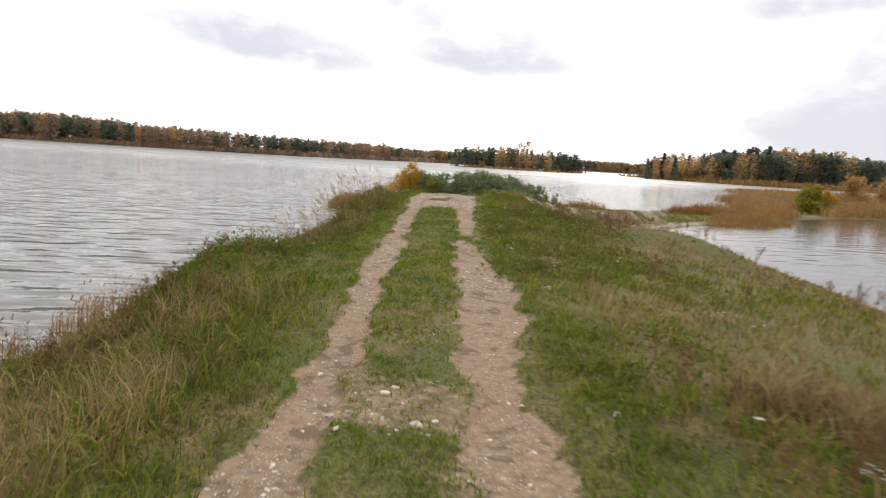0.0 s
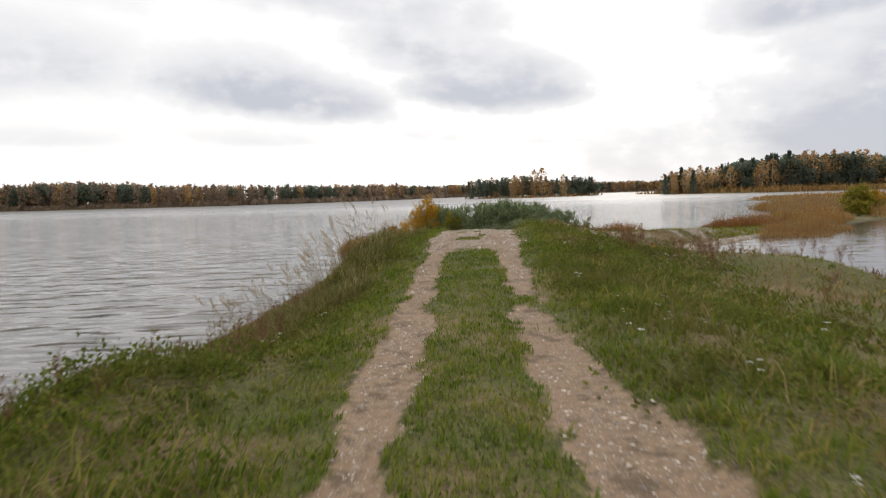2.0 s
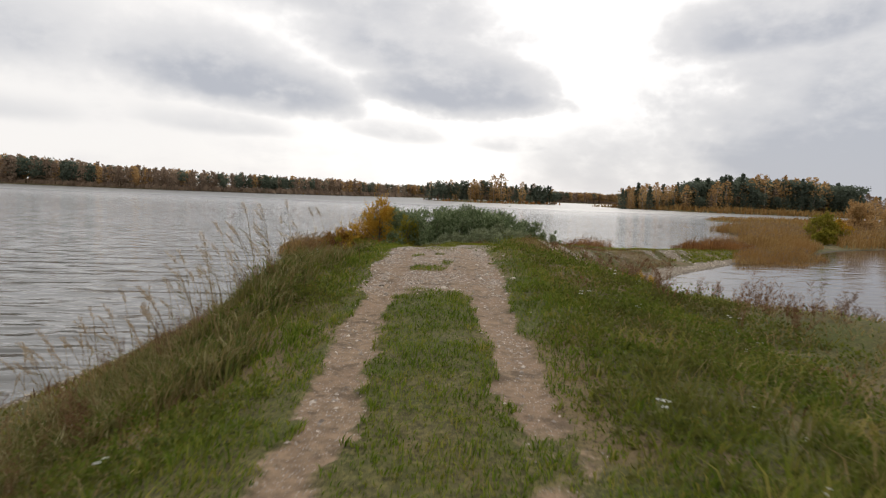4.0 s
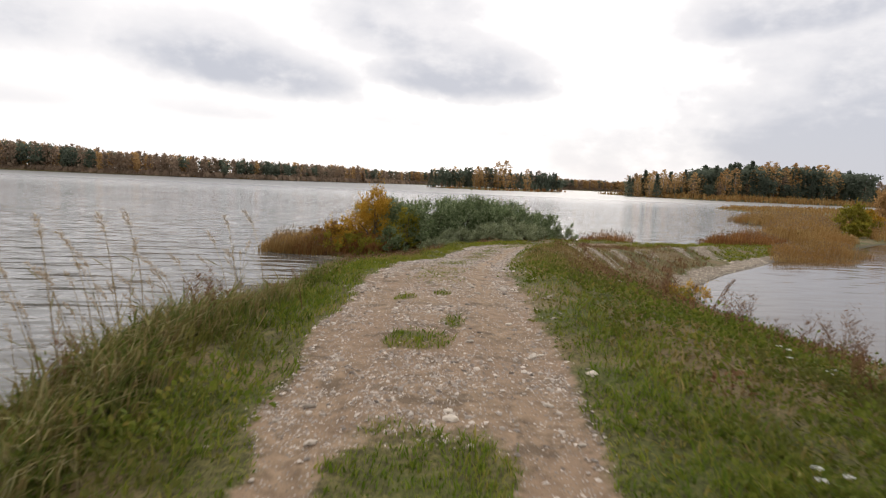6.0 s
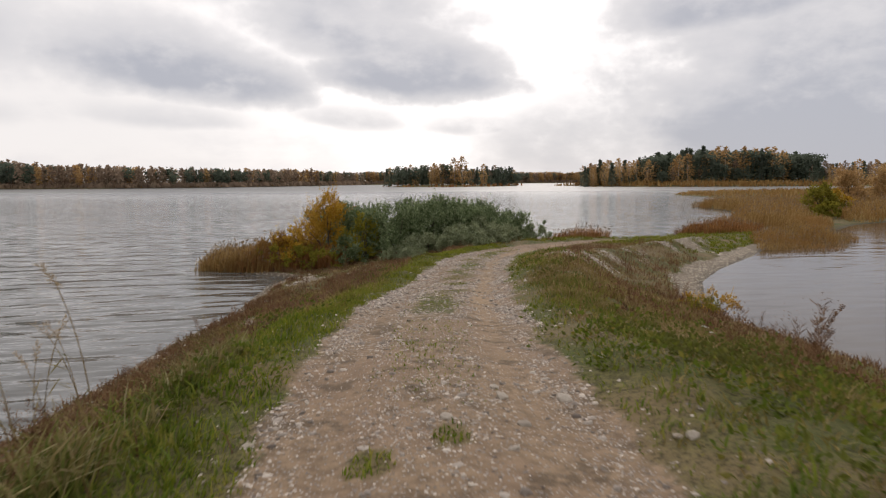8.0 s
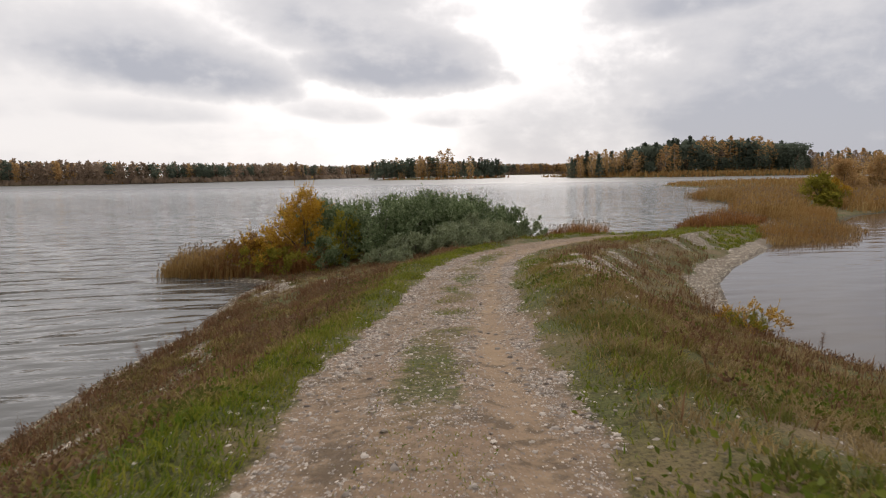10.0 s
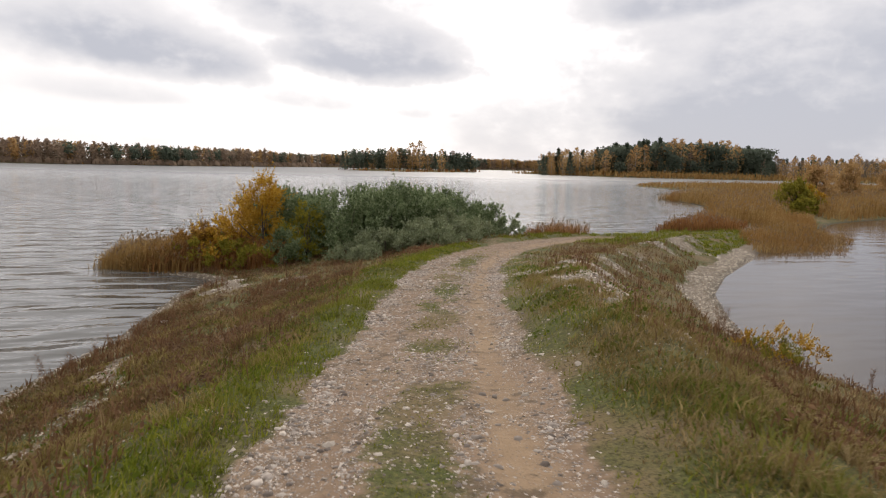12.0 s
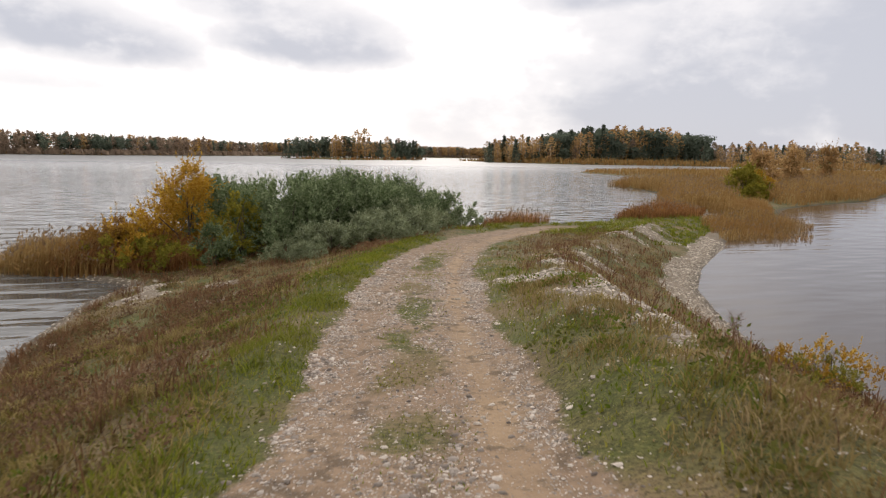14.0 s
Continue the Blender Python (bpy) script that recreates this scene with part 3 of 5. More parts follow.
def tube(points, radii, sides=5):
    """A tapered stem along points, as triangles."""
    p = np.asarray(points, float)
    way = np.gradient(p, axis=0)
    way /= np.linalg.norm(way, axis=1, keepdims=True) + 1e-9
    ref = np.where(np.abs(way[:, 2:3]) > 0.9, [[1.0, 0, 0]], [[0, 0, 1.0]])
    a = np.cross(way, ref)
    a /= np.linalg.norm(a, axis=1, keepdims=True) + 1e-9
    b = np.cross(way, a)
    ang = np.linspace(0, 2 * np.pi, sides, endpoint=False)
    ring = a[:, None] * np.cos(ang)[None, :, None] + b[:, None] * np.sin(ang)[None, :, None]
    co = (p[:, None] + ring * np.asarray(radii, float)[:, None, None]).reshape(-1, 3)
    faces = []
    for i in range(len(p) - 1):
        for j in range(sides):
            q, r = i * sides + j, i * sides + (j + 1) % sides
            faces += [(q, r, r + sides), (q, r + sides, q + sides)]
    return co, np.array(faces)


def leaves(at, way, long, wide, rng=RNG):
    """Rhombic leaves, four points and two faces each, slightly folded."""
    k = len(at)
    way = way / (np.linalg.norm(way, axis=1, keepdims=True) + 1e-9)
    side = np.cross(way, rng.normal(size=(k, 3)))
    side /= np.linalg.norm(side, axis=1, keepdims=True) + 1e-9
    lift = np.cross(way, side)
    long, wide = np.broadcast_to(long, k)[:, None], np.broadcast_to(wide, k)[:, None]
    m = at + way * long * 0.45 + lift * wide * 0.25
    co = np.stack([at, m + side * wide * 0.5, at + way * long, m - side * wide * 0.5], 1).reshape(-1, 3)
    i = (np.arange(k) * 4)[:, None]
    return co, np.concatenate([i + [0, 1, 2], i + [0, 2, 3]], 1).reshape(-1, 3)


LOOSE = {"crown", "twig_spray", "seed_head", "plume", "flower_head"}


def part(name, piece, mat, parent, label=""):
    me = raw_mesh(name, *piece)
    me.materials.append(mat)
    ob = new(name, me)
    ob.parent = parent
    return tagged(ob, label, kind="stuff" if name in LOOSE else "")


def root(name, label, category, group=""):
    ob = new(name)
    ob.empty_display_size = 0.2
    return tagged(ob, label, category, group)


def bush(name, label, category, seed, wide, high, mat, shoots=260, per=13, long=0.15, slim=0.042, lobes=5, stems=7, spread=0.5, group="", bark=None, low=0.12, spire=False):
    """A many-stemmed shrub: stems from one base, and shoots of leaves in several lobes with gaps between."""
    rng = np.random.default_rng(seed)
    thing = root(name, label, category, group)
    heads = []
    for i in range(lobes):
        a = 2 * np.pi * i / lobes + rng.uniform(-0.5, 0.5)
        r = wide * spread * rng.uniform(0.35, 1.0) if i else 0.0
        top = high * rng.uniform(0.6, 0.86) * (1 - 0.25 * r / wide)
        heads.append((r * np.cos(a), r * np.sin(a), top * 0.6, wide * rng.uniform(0.45, 0.68), top * rng.uniform(0.5, 0.62)))
    if spire:
        heads = [(rng.normal() * 0.4 * wide * (1 - 0.8 * f), rng.normal() * 0.4 * wide * (1 - 0.8 * f), high * (0.2 + 0.66 * f), wide * (0.85 - 0.6 * f), high * 0.16) for f in np.linspace(0, 1, lobes)]
    for i in range(stems):
        h = heads[i % lobes]
        end = np.array([h[0], h[1], h[2] + h[4] * 0.5]) + rng.normal(size=3) * 0.12 * wide
        mid = end * [0.45, 0.45, 0.55] + rng.normal(size=3) * 0.05 * wide
        foot = np.array([*(rng.normal(size=2) * 0.06 * wide), -0.1])
        part("stem", tube([foot, mid, end], [0.03 * high / 2.5, 0.02 * high / 2.5, 0.006]), bark or BARK, thing)
    # sprays of shoots sit in clumps on the lobes, with shaded gaps between them
    clumps = []
    for i in range(max(12, shoots // 11)):
        h = heads[rng.integers(len(heads))]
        v = rng.normal(size=3)
        v /= np.linalg.norm(v)
        v[2] = v[2] if v[2] > -0.7 else -v[2]
        c = np.array(h[:3]) + v * [h[3], h[3], h[4]] * rng.uniform(0.45, 1.0) ** 0.5
        if rng.uniform() < 0.25:
            c[2] *= rng.uniform(0.15, 0.8)
        clumps.append((c, v, rng.uniform(0.1, 0.2) * wide))
    at, way = [], []
    for i in range(shoots):
        c, v, r = clumps[i % len(clumps)]
        u = rng.normal(size=3)
        u /= np.linalg.norm(u)
        c = c + u * r * rng.uniform(0.4, 1.0)
        c[2] = max(c[2], low + rng.uniform(0, 0.15))
        w = v * 0.55 + u * 0.7 + [0.08, 0, 0.5 + rng.uniform(0, 0.4)]
        w /= np.linalg.norm(w)
        # a few long shoots stand out of the crown
        span = (rng.uniform(0.16, 0.32) if i % 13 else rng.uniform(0.4, 0.75)) * high / 2.6
        q = np.linspace(0, span, per)[:, None]
        at.append(c + w * q)
        way.append(w * 0.6 + rng.normal(size=(per, 3)) * 0.5)
    at, way = np.concatenate(at), np.concatenate(way)
    size = rng.uniform(0.7, 1.25, len(at))
    part("crown", leaves(at, way, long * size, slim * size, rng), mat, thing)
    return thing


def far_crown(kind, high, rng, count):
    """Clumps of a crown seen far off: places and sizes."""
    if kind == "pine":
        lobes = [(rng.normal() * 0.08 * high, rng.normal() * 0.08 * high, high * rng.uniform(0.3, 0.93)) for _ in range(11)]
        pts = np.array([np.array(lobes[rng.integers(11)]) + rng.normal(size=3) * [0.085 * high, 0.085 * high, 0.05 * high] for _ in range(count)])
    elif kind == "spruce":
        f = rng.uniform(0.0, 1.0, count) ** 0.8
        a = rng.uniform(0, 2 * np.pi, count)
        r = (1 - f) * 0.17 * high * rng.uniform(0.5, 1.05, count)
        pts = np.stack([r * np.cos(a), r * np.sin(a), high * (0.08 + 0.92 * f)], 1)
    else:
        f = rng.uniform(0.0, 1.0, count)
        a = rng.uniform(0, 2 * np.pi, count)
        shape = np.sin(np.clip(f * 0.93 + 0.07, 0, 1) * np.pi) ** 0.7
        knots = 0.75 + 0.5 * lattice(a * 1.3, f * 6, int(rng.integers(1000)))
        r = shape * 0.17 * high * np.sqrt(rng.uniform(0.15, 1, count)) * knots
        pts = np.stack([r * np.cos(a), r * np.sin(a), high * (0.06 + 0.94 * f)], 1)
    pts[:, 2] = np.clip(pts[:, 2], 0.05 * high, high)
    return pts


def far_tree(name, label, kind, high, seed, mat, bark, count=330, leaf=0.05):
    rng = np.random.default_rng(seed)
    thing = root(name, label, "tree")
    lean = rng.normal(size=2) * 0.02 * high
    part("trunk", tube([(0, 0, -0.5), (lean[0] * 0.5, lean[1] * 0.5, high * 0.5), (*lean, high * 0.94)], [high * 0.011, high * 0.008, 0.02]), bark, thing)
    pts = far_crown(kind, high, rng, count)
    pts[:, :2] += lean * (pts[:, 2:3] / high)
    way = rng.normal(size=(count, 3)) + [0, 0, 0.2]
    size = rng.uniform(0.6, 1.4, count) * high * leaf
    part("crown", leaves(pts, way, size, size * 0.75, rng), mat, thing)
    for i in range(3):
        a, f = rng.uniform(0, 6.28), rng.uniform(0.4, 0.7)
        part("limb", tube([(lean[0] * f, lean[1] * f, high * f), (np.cos(a) * 0.1 * high, np.sin(a) * 0.1 * high, high * (f + 0.12))], [high * 0.005, 0.02], 4), bark, thing)
    return thing


def woods(name, label, kind, xy, highs, mat, seed, count=115, leaf=0.12):
    """A far wood of many trees in one mesh."""
    rng = np.random.default_rng(seed)
    at, way, size = [], [], []
    for (x, y), high in zip(xy, highs):
        pts = far_crown(kind, high, rng, count)
        at.append(pts + [x, y, 1.0])
        way.append(rng.normal(size=(count, 3)))
        size.append(rng.uniform(0.6, 1.4, count) * high * leaf)
    at, way, size = np.concatenate(at), np.concatenate(way), np.concatenate(size)
    co, faces = leaves(at, way, size, size * 0.8, rng)
    trunks = joined([tube([(x, y, 0.3), (x, y, 1 + h * 0.8)], [h * 0.012, h * 0.006], 3) for (x, y), h in zip(xy, highs)])
    me = raw_mesh(name, *joined([(co, faces), trunks]))
    put(name, me, mat, label, "trees", "stuff")


# ---- far shores ----


def along(line, step, rng, depth, rows):
    """Places strewn behind a shore line."""
    out = []
    for (ax, ay), (bx, by) in zip(line[:-1], line[1:]):
        n = max(1, int(np.hypot(bx - ax, by - ay) / step))
        nx, ny = -(by - ay), bx - ax
        ln = np.hypot(nx, ny)
        for i in range(n):
            for r in range(rows):
                f = (i + rng.uniform(0, 1)) / n
                s = depth * (r + rng.uniform(0.0, 0.9)) / rows + 3
                out.append((ax + (bx - ax) * f + nx / ln * s, ay + (by - ay) * f + ny / ln * s))
    return np.array(out)


def build_far_woods():
    rng = np.random.default_rng(5)
    shore = FAR_SHORES[0][1:11]
    spots = along(shore, 4.4, rng, 42, 4)
    spots = np.concatenate([spots, along(shore[6:], 5.0, rng, 30, 3), np.stack(scatter((170, 964, 240, 1000), 90, rng), 1)])
    tone = 0.12 * smooth(-spots[:, 0], 60, 300) + cloudy(spots[:, 0], spots[:, 1], 70, 2) + rng.normal(size=len(spots)) * 0.13
    highs = (12.5 + 5.5 * cloudy(spots[:, 0], spots[:, 1], 90, 6) + rng.uniform(-1.5, 2.2, len(spots))) * (0.84 + 0.42 * smooth(-spots[:, 0], 180, 420))
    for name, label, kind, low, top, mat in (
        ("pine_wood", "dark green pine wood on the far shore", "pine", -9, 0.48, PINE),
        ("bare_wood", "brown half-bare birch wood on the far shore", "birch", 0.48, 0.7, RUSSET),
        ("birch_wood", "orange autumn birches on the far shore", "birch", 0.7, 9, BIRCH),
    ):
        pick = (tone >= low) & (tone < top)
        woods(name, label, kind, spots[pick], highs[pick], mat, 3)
    # scrub and dead grass along the waterline
    low = along(shore, 2.5, rng, 10, 3)
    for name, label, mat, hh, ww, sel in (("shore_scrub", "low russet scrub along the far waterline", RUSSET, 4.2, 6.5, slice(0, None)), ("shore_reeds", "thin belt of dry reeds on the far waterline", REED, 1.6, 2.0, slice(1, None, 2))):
        x, y = low[sel].T
        k = len(x) * 5
        co, fa = sprout(np.repeat(x, 5) + rng.normal(size=k) * 1.8, np.repeat(y, 5), np.full(k, 0.3), rng.uniform(0.5, 1.1, k) * hh, ww, 0.1, rng.uniform(0, 6, k), rng=rng)
        put(name, raw_mesh(name, co, fa), mat, label, "reeds", "stuff")


build_far_woods()


def build_groves():
    rng = np.random.default_rng(8)
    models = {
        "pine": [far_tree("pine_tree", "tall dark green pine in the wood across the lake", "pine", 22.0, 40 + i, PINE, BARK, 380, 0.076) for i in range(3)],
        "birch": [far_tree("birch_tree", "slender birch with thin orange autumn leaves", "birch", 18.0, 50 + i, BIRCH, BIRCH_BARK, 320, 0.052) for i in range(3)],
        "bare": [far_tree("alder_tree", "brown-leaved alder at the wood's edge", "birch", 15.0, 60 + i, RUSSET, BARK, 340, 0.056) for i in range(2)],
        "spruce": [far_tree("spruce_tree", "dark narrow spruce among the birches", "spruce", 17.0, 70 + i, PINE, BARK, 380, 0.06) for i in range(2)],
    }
    used = set()

    def plant(kind, x, y, high, group):
        src = models[kind][rng.integers(len(models[kind]))]
        full = {"pine": 22.0, "birch": 18.0, "bare": 15.0, "spruce": 17.0}[kind]
        s = high / full
        m = Matrix.Translation((x, y, float(site(np.array([x]), np.array([y]))[0][0]) - 0.1)) @ Matrix.Rotation(rng.uniform(0, 6.28), 4, "Z") @ Matrix.Diagonal((s * rng.uniform(1.15, 1.5), s * rng.uniform(1.15, 1.5), s, 1))
        ob = copy_thing(src, Matrix()) if src.name in used else src
        used.add(src.name)
        ob.matrix_basis = m
        tagged(ob, group=group)

    def at(az, depth):
        return -0.1 + math.tan(radians(az)) * depth, 32 + depth

    # the wood on the right-hand shore: birches, then tall pines with gold in the middle, then birches again
    dome = lambda az: 0.74 + 0.26 * math.sin(math.pi * min(1.0, max(0.0, (az - 18.0) / 13.8))) ** 0.6
    for az0, az1, n, kinds, low, top, near, far in (
        (13.6, 19.4, 44, ("birch", "birch", "birch", "birch", "spruce"), 12, 18, 440, 500),
        (13.6, 19.0, 24, ("pine", "spruce"), 10, 14, 470, 520),
        (18.2, 31.4, 84, ("pine", "pine", "pine", "pine", "pine", "spruce"), 21, 25, 436, 490),
        (18.6, 31.4, 34, ("spruce", "spruce", "bare", "spruce", "pine"), 10, 16, 424, 440),
        (23.5, 30.0, 12, ("birch",), 22, 26, 436, 458),
        (18.6, 23.5, 6, ("birch",), 17, 21, 424, 436),
        (31.0, 45.0, 50, ("birch", "bare", "bare", "spruce"), 10, 15, 400, 440),
        (31.0, 45.0, 40, ("pine", "spruce", "bare"), 11, 15, 425, 465),
    ):
        for i in range(n):
            az = az0 + (az1 - az0) * (i + rng.uniform(0, 1)) / n
            x, y = at(az, rng.uniform(near, far))
            tall = rng.uniform(low, top) * (dome(az) if 18.1 < az0 < 25 else 1.0)
            plant(kinds[rng.integers(len(kinds))], x, y, tall, "trees of the wood across the lake")
    # undergrowth at the feet of the trees
    spots = [at(rng.uniform(13.4, 46), rng.uniform(436, 520)) for _ in range(420)] + [at(rng.uniform(-3.4, 8.4), rng.uniform(504, 560)) for _ in range(160)]
    low_ = [(x, y) for x, y in spots if float(site(np.array([x]), np.array([y]))[0][0]) > 0.3]
    woods("undergrowth", "dark undergrowth at the feet of the far trees", "birch", low_, rng.uniform(4, 7, len(low_)), PINE, 9, 44, 0.2)
    # the low island
    for i in range(60):
        az = -3.2 + 11.2 * (i + rng.uniform(0, 1)) / 60
        x, y = at(az, rng.uniform(500, 530) + 2.0 * max(0, az) + 4 * max(0, az - 4))
        kind = ("spruce", "bare", "pine", "birch", "spruce")[rng.integers(5)]
        plant(kind, x, y, rng.uniform(11, 16), "trees on the low island")
    for az, high in ((2.7, 20.5), (3.35, 21.5), (0.9, 16.5), (1.5, 16), (5.2, 16)):
        plant("birch", *at(az, 505), high, "trees on the low island")
    # birches beyond the reed marsh
    for az, depth, high in ((33.0, 262, 11), (34.2, 256, 12.5), (35.2, 270, 13), (36.0, 258, 11), (37.0, 262, 13.5), (38.6, 266, 9), (40.5, 250, 12), (41.2, 262, 13)):
        plant("birch", *at(az, depth), high, "birches beyond the reeds")


build_groves()

# ---- reed beds ----


def reed_bed(name, label, mat, poly, count, high, wide, seed, lean=0.18, way=0.4, plume=True, edge=1.5, least=0.72):
    rng = np.random.default_rng(seed)
    poly = np.array(poly, float)
    x, y = scatter((*poly.min(0), *poly.max(0)), int(count * 1.0), rng)
    d = inside(poly, x, y) + (cloudy(x, y, 3.0, seed) - 0.5) * 2.2
    keep = (d > 0) & (cloudy(x, y, 1.7, seed + 3) > 0.3)
    x, y, d = x[keep], y[keep], d[keep]
    z = np.maximum(site(x, y)[0], -0.35)
    h = high * rng.uniform(0.6, 1.1, len(x)) * (0.5 + 0.9 * cloudy(x, y, 0.9 + high * 0.6, seed + 5)) * (least + (1 - least) * smooth(d, 0, edge))
    pieces = [sprout(x, y, z, h, wide * rng.uniform(0.6, 1.3, len(x)), rng.uniform(0.3, 1.6, len(x)) * lean, way + rng.normal(size=len(x)) * 0.9, rng=rng)]
    # long leaves standing off the stalks
    k = len(x) // 2
    pick = rng.integers(0, len(x), k)
    a = rng.uniform(0, 6.28, k)
    at = np.stack([x[pick], y[pick], z[pick] + h[pick] * rng.uniform(0.3, 0.8, k)], 1)
    pieces.append(leaves(at, np.stack([np.cos(a), np.sin(a), rng.uniform(0.3, 1.2, k)], 1), high * 0.22, wide * 1.3, rng))
    put(name, raw_mesh(name, *joined(pieces)), mat, label, "reeds", "stuff")
    if plume:
        pick = rng.integers(0, len(x), len(x) // 6)
        top = np.stack([x[pick] + 0.12 * h[pick] * lean * 4, y[pick], z[pick] + h[pick] * 0.98], 1)
        put("reed_plumes", raw_mesh("reed_plumes", *leaves(top, np.array([[0.35, 0.1, 1.0]]) + rng.normal(size=(len(pick), 3)) * 0.3, high * 0.14, wide * 2.2, rng)), PLUME, "feathery brown plumes over the reeds", "reeds", "stuff")


reed_bed("shore_reeds_near", "tawny autumn reeds standing in the shallows beside the bushes", REED, [(-13.4, 63.2), (-11.5, 61.6), (-9.4, 61.0), (-7.8, 61.3), (-6.5, 63), (-7, 67), (-10, 69), (-13, 67)], 6500, 1.3, 0.035, 21)
reed_bed("shore_herbs", "rust and olive herbs between reeds and bushes", REED_RUST, [(-11.2, 62.2), (-8.0, 61.2), (-5.0, 60.6), (-4.0, 62), (-5, 64.4), (-9.5, 66)], 6000, 1.45, 0.035, 29, plume=False)
reed_bed("lake_reeds", "thin tan reeds along the lake's edge", REED, [(-9.4, 12.5), (-7.4, 12.0), (-7.2, 16), (-7.8, 20), (-9.4, 20)], 900, 1.1, 0.02, 34, least=0.8)
reed_bed("bank_reeds", "tan reed grass on the bank behind the bushes", REED_RUST, [(9.6, 74.6), (11, 73.6), (14.4, 75.6), (15.5, 77.2), (12, 77)], 2200, 1.35, 0.03, 28)
reed_bed("marsh_reeds", "straw-coloured reed bed across the marsh", REED, [(30, 93), (37, 101), (40, 109), (46, 121), (47.5, 130), (48.2, 143), (53, 149), (62, 150), (70, 140), (60, 126), (53, 116), (48, 108), (45, 101), (41, 96), (34, 90)], 30000, 1.9, 0.06, 22, edge=2, least=0.75)
reed_bed("tall_marsh_reeds", "tall straw-coloured reed bed standing in the pond", REED, [(47.5, 96.5), (53, 100), (65.8, 107), (92, 130), (109, 152), (100, 160), (80, 152), (66, 136), (57, 120), (51, 107)], 36000, 2.2, 0.065, 33, edge=3, least=0.6)
reed_bed("rusty_reeds", "rust-brown reeds at the end of the spit", REED_RUST, [(21.5, 82.4), (25, 88), (31, 93), (34, 90), (29, 83.5), (24, 80.8)], 6500, 1.15, 0.05, 23)
reed_bed("pond_reeds", "golden reeds at the pond's edge", REED, [(23.6, 71.0), (25.2, 70.0), (28.8, 70.6), (33, 75), (36, 80), (35, 82.5), (31, 83), (26, 78)], 6500, 1.15, 0.035, 24, edge=2.0, least=0.5)
reed_bed("low_marsh_reeds", "low tawny reeds around the marsh path", REED, [(33.5, 81), (36.3, 83), (40, 89), (44.5, 95), (41, 96), (36, 92), (33, 88.5)], 7000, 1.3, 0.045, 30, plume=False)
reed_bed("far_marsh_reeds", "pale far reed bed reaching into the lake", REED, [(62, 150), (72, 160), (84, 180), (80.5, 196), (76, 212), (79, 235), (95, 260), (170, 291), (320, 322), (320, 180), (150, 180), (122, 168), (100, 142), (88, 148)], 24000, 1.7, 0.3, 25, plume=False, edge=12, least=0.5)
reed_bed("grove_reeds", "pale reed belt before the wood across the lake", REED, [(104, 556), (118, 506), (137, 452), (158, 428), (202, 432), (262, 420), (330, 360), (330, 392), (264, 448), (204, 458), (164, 454), (146, 472), (128, 518)], 14000, 3.6, 0.9, 26, plume=False, edge=3)
reed_bed("island_reeds", "brown reed fringe of the low island", REED_RUST, [(-34, 545), (-12, 507), (14, 489), (51, 516), (86, 592), (80, 590), (47, 526), (14, 499), (-8, 515)], 1500, 2.6, 1.0, 27, plume=False)

# ---- bushes on the end of the spit ----


def place(ob, x, y, turn=0.0, s=1.0, sink=0.03):
    z = float(site(np.array([x]), np.array([y]))[0][0])
    ob.matrix_basis = Matrix.Translation((x, y, z - sink)) @ Matrix.Rotation(turn, 4, "Z") @ Matrix.Diagonal((s, s, s, 1))
    return ob


